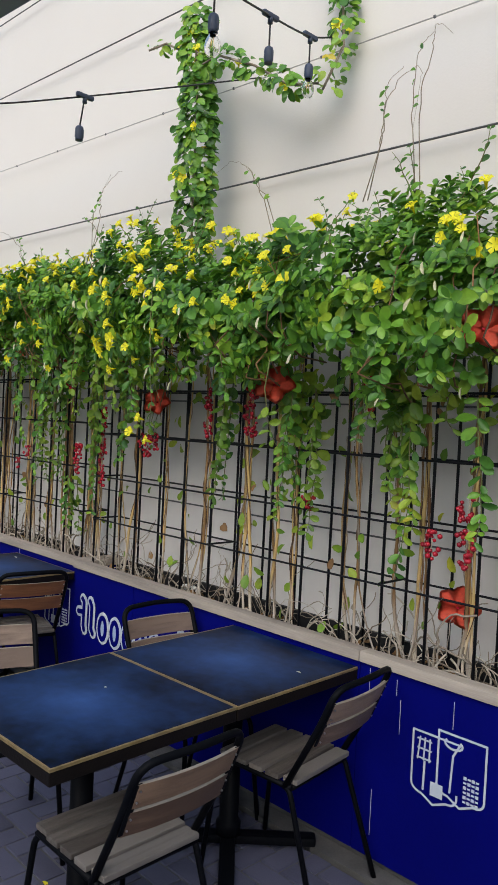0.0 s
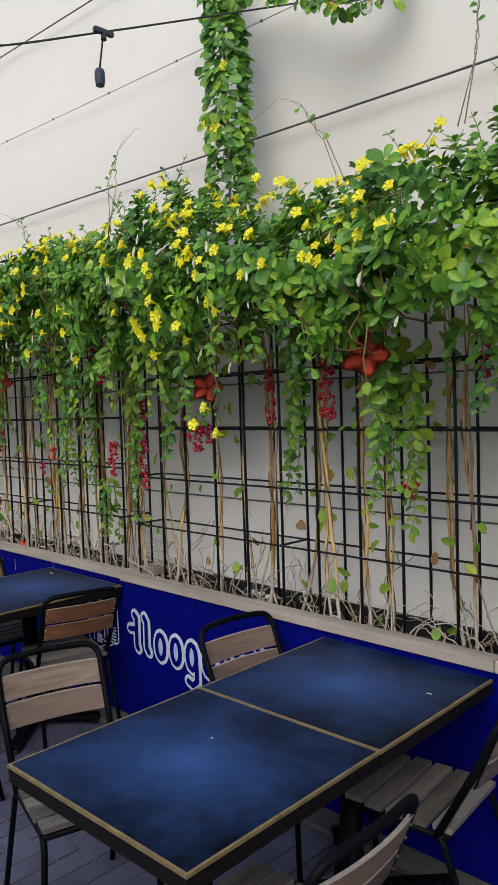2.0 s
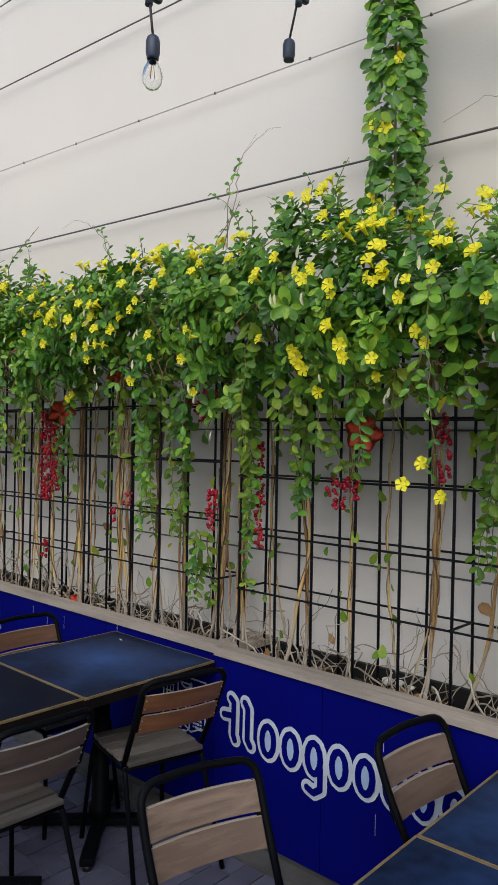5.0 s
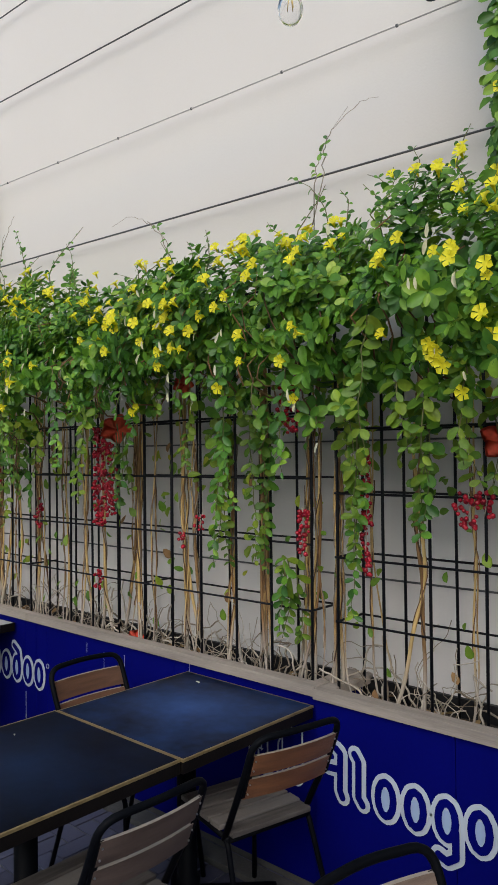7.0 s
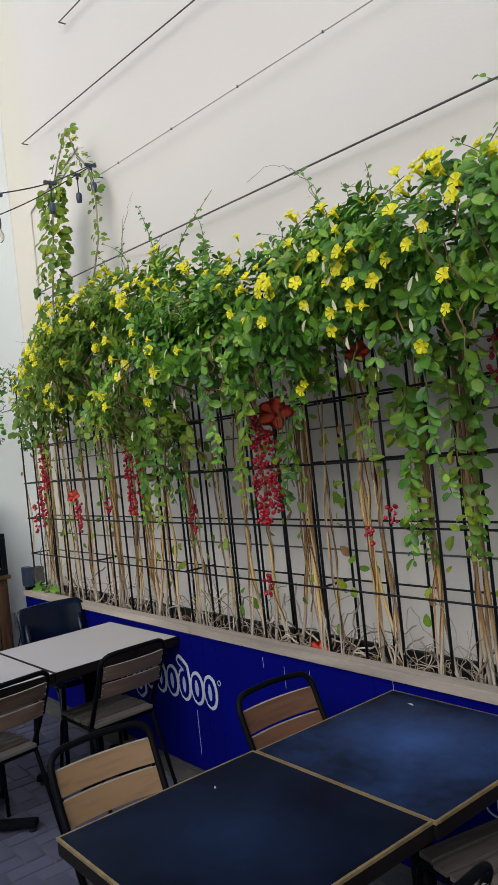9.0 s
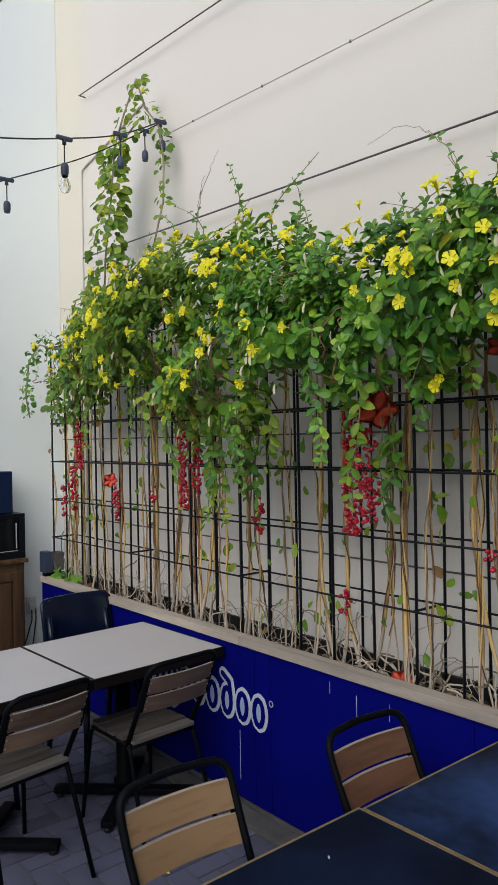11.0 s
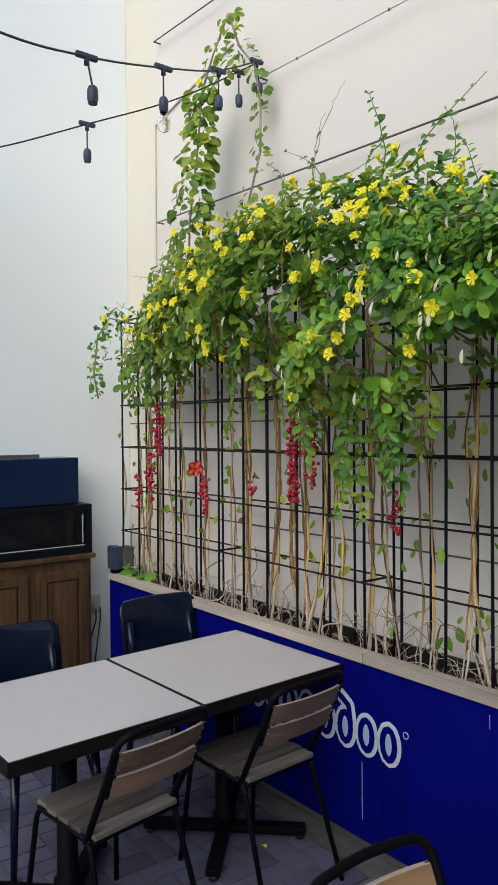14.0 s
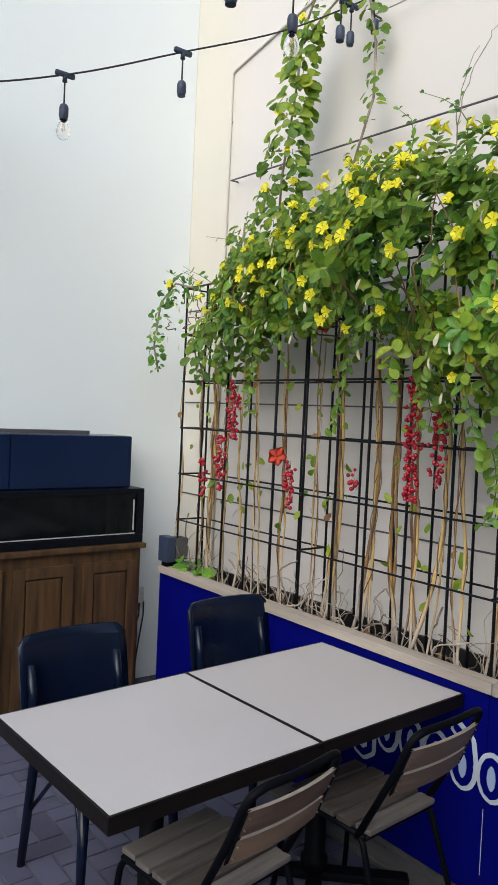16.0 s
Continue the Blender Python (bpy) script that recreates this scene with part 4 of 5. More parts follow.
def skin(x, a):
    """A point of the hedge's skin and its normal: a runs from the underside over the front to the back."""
    top, low = lerp_table(TOP, x), lerp_table(LOW, x)
    low -= 0.06
    zc, rz = (top + low) / 2, (top - low) / 2
    ry = lerp_table(BULGE, x) + 0.08
    lump = 1 + 0.42 * noise.noise((x * 2.0, a * 1.3, 3.1)) + 0.34 * noise.noise((x * 4.6, a * 2.8, 9.7))
    yc = 2.63
    c, s = math.cos(a), math.sin(a)
    return Vector((x, yc - ry * c * lump, zc + rz * s * (0.6 + 0.4 * lump) - 0.05 * c)), Vector((0, -c / ry, s / rz)).normalized()


def hedge_chunk(x0, x1, parent, per_metre):
    """Leafy shoots with open whorls that push out of the hedge's body, over a darker fill of inner leaves."""
    w, nn, tp, sz = [], [], [], []
    for _ in range(int((x1 - x0) * per_metre)):
        x = random.uniform(x0, x1)
        a = radians(random.triangular(-75, 150, 25))
        p, n = skin(x, a)
        gap = noise.noise((x * 3.6, a * 2.6, 20.0))
        if gap < -0.12 and random.random() < 0.93 or x < -6.8 and random.random() < (-6.8 - x) * 1.2:
            continue
        p = p - n * random.uniform(0.02, 0.15)
        d = (n * 0.9 + Vector((random.gauss(0, 0.45), random.gauss(-0.25, 0.3), random.gauss(0.30, 0.4)))).normalized()
        big = random.triangular(0.036, 0.074, 0.050)
        nodes = random.choice((2, 3, 3, 4))
        side = d.orthogonal().normalized()
        start = random.uniform(0, 6.28)
        for k in range(nodes):
            d = (d + Vector((0, -0.02, -0.08))).normalized()
            p = p + d * big * 0.42
            if p.y > WALL_Y - 0.06:
                break
            last = k == nodes - 1
            side = (side - d * side.dot(d)).normalized()
            up = d.cross(side)
            count = random.choice((3, 4, 4))
            for q in range(count):
                b = start + 6.28 * q / count + 0.8 * k + random.gauss(0, 0.15)
                ray = side * math.cos(b) + up * math.sin(b)
                lift = random.uniform(0.5, 1.0) if last else random.uniform(0.05, 0.5)
                w.append(p + ray * 0.004)
                nn.append(d - ray * lift + Vector((random.gauss(0, 0.15), random.gauss(-0.15, 0.15), random.gauss(0.15, 0.15))))
                tp.append(ray + d * lift + Vector((0, 0, -0.15)))
                sz.append(big * random.uniform(0.8, 1.15) * (0.72 if last else 1.0))
    leaves_mesh("leaf_clump", w, nn, tp, sz, M_LEAF if x1 > -5.3 else M_LEAFMID, parent, "dense green oval leaves")
    w, nn, tp, sz = [], [], [], []
    for _ in range(int((x1 - x0) * 1000)):
        x = random.uniform(x0, x1)
        a = radians(random.uniform(-55, 150))
        p, n = skin(x, a)
        p = p - n * random.uniform(0.09, 0.24)
        if p.y > WALL_Y - 0.06 or noise.noise((x * 3.6, a * 2.6, 20.0)) < -0.3 and random.random() < 0.6 or x < -7.1 and random.random() < (-7.1 - x) * 2.4:
            continue
        w.append(p)
        nn.append(n + Vector([random.gauss(0, 0.5) for _ in range(3)]))
        tp.append((random.gauss(0, 0.7), random.gauss(0, 0.4), -0.5))
        sz.append(random.uniform(0.045, 0.075))
    for _ in range(int((x1 - x0) * 11)):
        x, a0 = random.uniform(x0, x1), random.uniform(-75, -20)
        drift, rise = random.gauss(0, 0.12), random.uniform(40, 120)
        path = []
        for i in range(9):
            p, n = skin(min(max(x + drift * i / 8, x0), x1), radians(a0 + rise * i / 8))
            path.append(p - n * (0.035 + 0.02 * math.sin(i * 1.9 + x * 40)))
        if max(q.y for q in path) < WALL_Y - 0.06:
            part("woody_stem", tube(bmesh.new(), path, lambda u: 0.0038 - 0.0018 * u, 5), M_BARK, parent)
    leaves_mesh("inner_leaves", w, nn, tp, sz, M_LEAF, parent, "shaded inner leaves")


def strand_points(x, y, z, length, sway, rise=False, lean=0.0):
    pts, ph = [], random.uniform(0, 6)
    n = max(5, int(length / 0.05))
    for i in range(n + 1):
        u = i / n
        d = u * length
        pts.append(Vector((x + lean * u * u + sway * math.sin(ph + 3.2 * u) * u + random.gauss(0, 0.004), y + 0.5 * sway * math.cos(ph + 2.3 * u) * u, z + (d if rise else -d))))
    return pts


def strand(parent, x, y, z, length, material, size=0.05, sway=0.04, rise=False, lean=0.0, step=0.022, wide=0.0):
    """A trailing or climbing shoot with its stem and paired leaves."""
    pts = strand_points(x, y, z, length, sway, rise, lean)
    part("shoot", tube(bmesh.new(), pts, lambda u: 0.0032 - 0.002 * u, 4), M_SHOOT, parent)
    w, nn, tp, sz = [], [], [], []
    total, d = len(pts) - 1, 0.0
    while d < length:
        f = d / length * total
        i = min(int(f), total - 1)
        p = pts[i].lerp(pts[i + 1], f - i)
        for s in (-1, 1):
            if random.random() < 0.15:
                continue
            w.append(p + Vector((random.gauss(0, wide), random.gauss(0, wide), 0)))
            nn.append((random.gauss(0, 0.35), -1 + random.gauss(0, 0.3), 0.35 + random.gauss(0, 0.4)))
            tp.append((s * random.uniform(0.3, 1.0), random.gauss(-0.2, 0.3), (0.3 if rise else -0.5) + random.gauss(0, 0.35)))
            sz.append(size * random.uniform(0.65, 1.25) * (1 - 0.45 * d / length))
        d += step
    leaves_mesh("leaf_strand", w, nn, tp, sz, material, parent)
    return pts


def flower_data():
    """A yellow trumpet flower that opens towards +z."""
    bm = bmesh.new()
    for k in range(5):
        a = 2 * math.pi * k / 5
        ring = []
        for r, t, z in ((0.004, 0.0, 0.0), (0.014, -0.58, 0.008), (0.027, -0.60, 0.013), (0.034, -0.1, 0.009), (0.028, 0.5, 0.016), (0.014, 0.52, 0.010)):
            ring.append(bm.verts.new((r * math.cos(a + t), r * math.sin(a + t), z)))
        mid = bm.verts.new((0.021 * math.cos(a), 0.021 * math.sin(a), 0.007))
        for p, q in zip(ring, ring[1:] + ring[:1]):
            bm.faces.new((p, q, mid)).smooth = True
    lathe(bm, [(0.0025, -0.04), (0.004, -0.03), (0.008, -0.012), (0.012, 0.004)], sides=8)
    me = bpy.data.meshes.new("flower")
    bm.to_mesh(me)
    bm.free()
    me.materials.append(M_PETAL)
    return me


FLOWER = flower_data()


def flower(parent, p, n, s=1.0):
    p = Vector(p)
    if any((p - Vector(c[:3])).length < 0.22 for c in CLOTH[:5]):
        return None
    ob = new("flower", FLOWER)
    ob.parent = parent
    turn = Vector(n).to_track_quat("Z", "Y").to_matrix().to_4x4()
    ob.matrix_basis = Matrix.Translation(p) @ turn @ Matrix.Rotation(random.uniform(0, 6), 4, "Z") @ Matrix.Diagonal((s, s, s, 1))
    return ob


def canes(parent, x0, x1):
    """Bundles of tan stems that twine round one another, with thin dark shoots about them."""
    x = x0 + 0.05
    while x < x1 - 0.03:
        y0 = random.choice((2.71, 2.73, 2.75, 2.80))
        height = random.uniform(1.25, 1.5)
        lean, bow = random.gauss(0, 0.035), random.gauss(0, 0.016)
        coil, start = random.choice((-1, 1)) * random.uniform(4, 11), random.uniform(0, 6)
        for stem in range(random.choice((1, 2, 2, 3, 3, 4))):
            ox = x + random.gauss(0, 0.006)
            r0 = random.choice((0.0032, 0.004, 0.0055, 0.007))
            foot, wide = random.gauss(0, 0.05), random.uniform(0.006, 0.022)
            axis = []
            for i in range(27):
                u = i / 26
                turn = start + 2.1 * stem + coil * u
                spread = wide * (0.7 + 0.5 * noise.noise((u * 4, x * 9, stem * 2.0)))
                axis.append(Vector((ox + lean * u + bow * math.sin(3.1 * u) + foot * (1 - u) ** 6 + spread * math.cos(turn) + 0.012 * noise.noise((u * 6, ox * 7, stem * 3.0)),
                                    y0 + spread * math.sin(turn), 0.735 + height * u)))
            part("cane", tube(bmesh.new(), axis, lambda u, r0=r0: r0 * (1.1 - 0.3 * u + 0.14 * (math.sin(43 * u + r0 * 4000) > 0.85)), 6), M_CANE, parent)
            for _ in range(random.choice((1, 1, 2))):
                ph, turn, a = random.uniform(0, 6), random.choice((-1, 1)) * random.uniform(14, 34), r0 + random.uniform(0.001, 0.004)
                lo, hi = random.uniform(0, 0.4), random.uniform(0.6, 1.0)
                path = []
                for i in range(46):
                    u = lo + (hi - lo) * i / 45
                    f = u * 26
                    k = min(int(f), 25)
                    loose = a + 0.006 * max(0.0, noise.noise((u * 7, ph, 0.0)))
                    path.append(axis[k].lerp(axis[k + 1], f - k) + Vector((loose * math.cos(ph + turn * u), loose * math.sin(ph + turn * u), 0)))
                part("twining_shoot", tube(bmesh.new(), path, random.uniform(0.0016, 0.0030), 4), random.choice((M_TWIG, M_BARK)), parent)
        x += random.uniform(0.11, 0.26) if x > -3.7 else random.uniform(0.08, 0.19)


def twigs(parent, x0, x1):
    """Thin dry tendrils that wander about the feet of the canes."""
    bm = bmesh.new()
    for _ in range(int((x1 - x0) * 60)):
        p = Vector((random.uniform(x0, x1), random.uniform(2.69, 2.84), 0.74))
        d = Vector((random.gauss(0, 0.3), random.gauss(0, 0.1), 1)).normalized()
        pts = [p.copy()]
        n = random.choice((5, 8, 11, 16))
        for _k in range(n):
            d = (d + Vector((random.gauss(0, 0.42), random.gauss(0, 0.16), random.gauss(-0.03, 0.28)))).normalized()
            p = p + d * 0.027
            p.y = min(max(p.y, 2.66), 2.92)
            p.z = max(p.z, 0.745)
            pts.append(p.copy())
        tube(bm, pts, random.choice((0.0014, 0.0018, 0.0024, 0.0042)), 4, False)
    ob = part("twig_tangle", bm, M_TWIG, parent, "tangled thin dry twigs")
    ob["kind"] = "stuff"


def low_leaves(parent, x0, x1):
    """Sparse paler leaves among the canes, fewer towards the soil."""
    w, nn, tp, sz = [], [], [], []
    dead = [[], [], [], []]
    for _ in range(int((x1 - x0) * 120)):
        x = random.uniform(x0, x1)
        patch = noise.noise((x * 3.1, 5.0, 0.0))
        u = random.random() ** 2.2
        z = lerp_table(LOW, x) + 0.12 - u * 1.15
        if z < 0.8 or patch < -0.15 and u > 0.25:
            continue
        row = (Vector((x, random.uniform(2.66, 2.86), z)), (random.gauss(0, 0.5), -1, random.gauss(0.3, 0.5)), (random.gauss(0, 0.6), -0.2, -0.6 + random.gauss(0, 0.4)), random.uniform(0.035, 0.07))
        tgt = dead if random.random() < 0.09 else (w, nn, tp, sz)
        for lst, val in zip(tgt, row):
            lst.append(val)
    leaves_mesh("leaf_clump", w, nn, tp, sz, M_LEAFLOW, parent, "sparse yellow-green leaves")
    leaves_mesh("dry_leaves", *dead, M_DEADLEAF, parent, "curled brown dry leaves")


def vine(x0, x1, trailing, label):
    t = thing("flowering_vine", label, "vine", pose((x0 + x1) / 2, 2.75, 0.74), group="flowering vines on the trellis")
    t.matrix_basis = pose(0, 0, 0)
    x = x0
    while x < x1 - 0.01:
        e = min(x + 0.6, x1)
        hedge_chunk(x, e, t, 340)
        x = e
    low_leaves(t, x0, x1)
    canes(t, x0, x1)
    twigs(t, x0, x1)
    for sx, sy, sz, ln in trailing:
        for k in range(3):
            strand(t, sx + random.gauss(0, 0.03), sy + random.gauss(0, 0.02), sz, ln * random.uniform(0.6, 1.0), M_LEAFMID if k else M_LEAF, 0.068, 0.03, step=0.034)
    x = x0 + 0.55 if x0 < -6 else x0
    while x < x1:
        p, n = skin(x, radians(random.uniform(-70, -5)))
        strand(t, x, p.y, p.z + 0.05, random.choice((0.15, 0.2, 0.3, 0.42)) * random.uniform(0.7, 1.2), random.choice((M_LEAF, M_LEAFMID)), 0.064, 0.04, step=0.030)
        x += random.uniform(0.06, 0.16)
    x = x0 + 0.05
    while x < x1:
        p, n = skin(x, radians(random.uniform(70, 110)))
        strand(t, x, min(p.y, 2.85), p.z - 0.03, random.uniform(0.07, 0.22) if random.random() < 0.8 else random.uniform(0.22, 0.36), M_LEAF, 0.044, 0.07, True, random.gauss(0, 0.15), 0.03)
        x += random.uniform(0.06, 0.14)
    for _ in range(int((x1 - x0) * 58)):
        x = random.uniform(x0, x1)
        if noise.noise((x * 1.7, 40.0, 2.0)) < random.uniform(-0.5, 0.25) or x < -7.2 and random.random() < 0.75:
            continue
        a = radians(random.triangular(-45, 105, 40))
        p, n = skin(x, a)
        flower(t, p + n * 0.06, n + Vector((random.gauss(0, 0.3), -0.5, random.gauss(0.1, 0.3))), random.uniform(0.58, 0.85))
        if random.random() < 0.4:
            flower(t, p + n * 0.04 + Vector((random.gauss(0, 0.035), 0, random.gauss(0, 0.035))), n + Vector((random.gauss(0, 0.4), -0.6, random.gauss(0.1, 0.3))), random.uniform(0.5, 0.85))
    w, tp = [], []
    for _ in range(int((x1 - x0) * 26)):
        x = random.uniform(x0, x1)
        p, n = skin(x, radians(random.uniform(-50, 80)))
        if noise.noise((x * 1.7, 40.0, 2.0)) > -0.25:
            w.append(p + n * 0.06)
            tp.append((random.gauss(0, 0.3), -0.3, -1.0))
    leaves_mesh("spent_bloom", w, [(random.gauss(0, 0.4), -1, 0.2) for _ in w], tp, [random.uniform(0.03, 0.05) for _ in w], M_SPENT, t, "pale drooping spent flower tubes", 0.32)
    return t


vine_a = vine(-3.72, 0.85, [(-3.47, 2.55, 1.95, 0.85), (-3.22, 2.55, 1.9, 0.55), (-2.88, 2.56, 1.9, 0.3), (-2.41, 2.58, 1.98, 0.80), (-1.96, 2.55, 1.9, 0.62), (-1.90, 2.58, 1.85, 0.75), (-1.42, 2.5, 1.9, 0.6), (-1.34, 2.5, 1.85, 0.7), (-0.7, 2.5, 1.9, 0.5)],
              "flowering vine with green oval leaves and yellow trumpet flowers")
vine_b = vine(-8.12, -3.72, [(-7.75, 2.58, 2.2, 0.35), (-5.64, 2.35, 1.95, 0.55), (-5.48, 2.35, 1.9, 0.45), (-4.85, 2.56, 1.85, 0.4), (-4.25, 2.64, 1.9, 0.7), (-3.97, 2.62, 1.9, 0.75), (-3.86, 2.66, 1.3, 0.35), (-6.05, 2.5, 1.95, 0.35)],
              "flowering vine with green oval leaves and yellow trumpet flowers")


def climber(path, radius, count, parent, size=0.05, leaf=None):
    """A leafy column round a path of points."""
    pts = [Vector(p) for p in path]
    seg = [(b - a).length for a, b in zip(pts, pts[1:])]
    w, nn, tp, sz = [], [], [], []
    for _ in range(count):
        d = random.random() * sum(seg)
        i = 0
        while d > seg[i] and i < len(seg) - 1:
            d -= seg[i]
            i += 1
        u = d / seg[i]
        p = pts[i].lerp(pts[i + 1], min(u, 1))
        whole = (sum(seg[:i]) + d) / sum(seg)
        a = random.uniform(0, 2 * math.pi)
        axis = (pts[i + 1] - pts[i]).normalized()
        side = axis.orthogonal().normalized()
        out = math.cos(a) * side + math.sin(a) * axis.cross(side)
        rr = radius(whole) * (0.55 + 0.45 * random.random()) * (1 + 0.3 * noise.noise((p.z * 5, a, 1.0)))
        q = p + out * rr
        if q.y > WALL_Y - 0.02:
            continue
        w.append(q)
        nn.append(out * 0.45 + Vector((0.3 + random.gauss(0, 0.35), -0.7, 0.4 + random.gauss(0, 0.35))))
        tp.append(Vector((random.gauss(0, 0.45), random.gauss(0, 0.45), random.gauss(-0.15, 0.35))) + out * 0.9)
        sz.append(size * random.uniform(0.65, 1.3))
    leaves_mesh("leaf_column", w, nn, tp, sz, leaf or M_LEAF, parent, "leafy climbing shoot", 0.7)
    part("main_stem", tube(bmesh.new(), pts, 0.006, 6), M_TWIG, parent)
    for _ in range(max(1, count // 75)):
        k = random.randrange(len(w))
        flower(parent, w[k], Vector(nn[k]) + Vector((0, -0.5, 0)), random.uniform(0.6, 0.95))


climber([(-2.88, 2.70, 2.55), (-2.89, 2.70, 2.9), (-2.90, 2.71, 3.3), (-2.95, 2.73, 3.6), (-2.99, 2.75, 3.84)], lambda u: 0.092 - 0.028 * u, 1000, vine_a, 0.052)
climber([(-2.93, 2.70, 3.5), (-2.75, 2.71, 3.52), (-2.5, 2.73, 3.40), (-2.28, 2.75, 3.25), (-2.12, 2.77, 3.22)], lambda u: 0.055 - 0.03 * u, 150, vine_a)
climber([(-2.12, 2.80, 3.2), (-2.06, 2.86, 3.4), (-2.10, 2.89, 3.6), (-2.15, 2.90, 3.85)], lambda u: 0.06 - 0.02 * u, 150, vine_a, 0.045)
climber([(-2.99, 2.73, 3.6), (-3.12, 2.66, 3.68), (-3.22, 2.62, 3.66)], lambda u: 0.03, 26, vine_a, 0.04)
climber([(-7.24, 2.68, 2.35), (-7.23, 2.69, 2.9), (-7.19, 2.72, 3.3), (-7.17, 2.74, 3.62)], lambda u: 0.125 - 0.06 * u, 430, vine_b, 0.058, M_LEAFMID)
climber([(-7.17, 2.74, 3.62), (-7.11, 2.77, 3.8), (-7.0, 2.80, 4.0)], lambda u: 0.035, 34, vine_b, 0.045, M_LEAFMID)
climber([(-7.0, 2.80, 4.0), (-6.93, 2.82, 3.8), (-6.85, 2.86, 3.68), (-6.80, 2.86, 3.45), (-6.78, 2.84, 3.2), (-6.85, 2.80, 2.9), (-6.9, 2.75, 2.6)], lambda u: 0.035, 105, vine_b, 0.045, M_LEAFMID)
climber([(-7.17, 2.74, 3.55), (-7.0, 2.72, 3.62), (-6.86, 2.74, 3.70)], lambda u: 0.03, 22, vine_b, 0.05, M_LEAFMID)
climber([(-7.60, 2.66, 2.10), (-7.52, 2.66, 2.45), (-7.50, 2.68, 2.72)], lambda u: 0.15 - 0.10 * u, 170, vine_b, 0.056, M_LEAFMID)
climber([(-7.72, 2.68, 2.0), (-7.30, 2.64, 2.3), (-6.95, 2.66, 2.62)], lambda u: 0.17, 300, vine_b, 0.058, M_LEAFMID)
climber([(-7.9, 2.68, 2.42), (-8.03, 2.60, 2.46), (-8.12, 2.56, 2.35), (-8.16, 2.55, 2.1), (-8.1, 2.55, 1.95)], lambda u: 0.05 - 0.02 * u, 90, vine_b, 0.04)


for x in (-3.38, -3.27, -3.14, -3.06, -2.76, -2.68, -2.58, -2.47, -2.34, -2.18, -2.06, -1.93, -1.80, -1.66, -1.52):
    rise = random.uniform(0.14, 0.34)
    tip = strand(vine_a, x, 2.62, lerp_table(TOP, x) - 0.08, rise, M_LEAF, 0.046, 0.06, True, random.gauss(0, 0.08), 0.034)[-1]
    if random.random() < 0.6:
        flower(vine_a, tip + Vector((0, -0.01, -0.03)), (random.gauss(0.2, 0.4), -0.8, 0.5), random.uniform(0.6, 0.9))


def tendril(parent, pts, count):
    """A thin curling runner above the hedge, with a few small leaves."""
    for turn in range(2):
        ph = random.uniform(0, 20)
        path = rounded([Vector(p) + Vector([random.gauss(0, 0.02) for _k in range(3)]) for p in pts], 0.12, 8)
        path = [p + Vector((0.016 * noise.noise((i * 0.45, ph, 0)), 0.012 * noise.noise((i * 0.5, ph, 5)), 0.014 * noise.noise((i * 0.5, ph, 9)))) for i, p in enumerate(path)]
        if turn:
            path = path[:int(len(path) * 0.7)]
        part("runner", tube(bmesh.new(), path, lambda u: 0.0022 - 0.0014 * u, 4), M_TWIG, parent)
    idx = [random.randrange(int(len(path) * 0.8)) for _ in range(count)]
    leaves_mesh("leaf_strand", [path[i] for i in idx], [(random.gauss(0, 0.4), -1, 0.4) for _ in idx], [(random.gauss(0, 1), 0, random.gauss(0.3, 0.5)) for _ in idx], [random.uniform(0.02, 0.04) for _ in idx], M_LEAF, parent)


tendril(vine_a, [(-3.70, 2.62, 2.6), (-3.68, 2.62, 2.85), (-3.62, 2.62, 2.98), (-3.48, 2.6, 3.07), (-3.36, 2.6, 3.06)], 16)
tendril(vine_a, [(-1.66, 2.6, 2.55), (-1.62, 2.62, 2.85), (-1.60, 2.6, 3.0), (-1.45, 2.58, 3.05), (-1.42, 2.58, 2.8)], 7)
tendril(vine_a, [(-1.45, 2.6, 2.5), (-1.46, 2.62, 2.9), (-1.45, 2.6, 3.12), (-1.38, 2.6, 3.16), (-1.36, 2.6, 3.1)], 7)
tendril(vine_a, [(-2.15, 2.6, 2.5), (-2.3, 2.62, 2.78), (-2.45, 2.6, 2.9), (-2.62, 2.6, 2.88)], 8)
tendril(vine_b, [(-6.1, 2.62, 2.6), (-6.12, 2.62, 2.9), (-6.02, 2.6, 3.1), (-5.88, 2.6, 3.16)], 12)
tendril(vine_b, [(-4.55, 2.62, 2.55), (-4.62, 2.62, 2.8), (-4.75, 2.6, 2.9), (-4.95, 2.6, 2.92)], 9)
herb = thing("ground_cover_plant", "low dark green broad-leaved plant in the planter's end", "plant", pose(0, 0, 0))
leaves_mesh("leaf_clump", [(random.uniform(-7.98, -7.72), random.uniform(2.67, 2.74), random.uniform(0.77, 0.86)) for _ in range(24)], [(random.gauss(0, 0.4), -0.5, 1) for _ in range(24)],
            [(random.gauss(0, 1), random.gauss(-0.3, 0.5), 0) for _ in range(24)], [random.uniform(0.06, 0.10) for _ in range(24)], M_LEAF, herb, "", 0.8)
part("root", tube(bmesh.new(), [(-7.95, 2.70, 0.74), (-7.85, 2.705, 0.79), (-7.75, 2.70, 0.78)], 0.004, 5), M_SHOOT, herb)


strand(vine_a, -2.41, 2.12, 2.2, 0.55, M_LEAF, 0.045, 0.02, step=0.05)
for dx, dz in ((0.0, 0.02), (-0.06, -0.04), (0.06, -0.07)):
    flower(vine_a, (-2.39 + dx, 2.065, 1.66 + dz), (random.gauss(0.2, 0.3), -1, 0.3), 0.7)


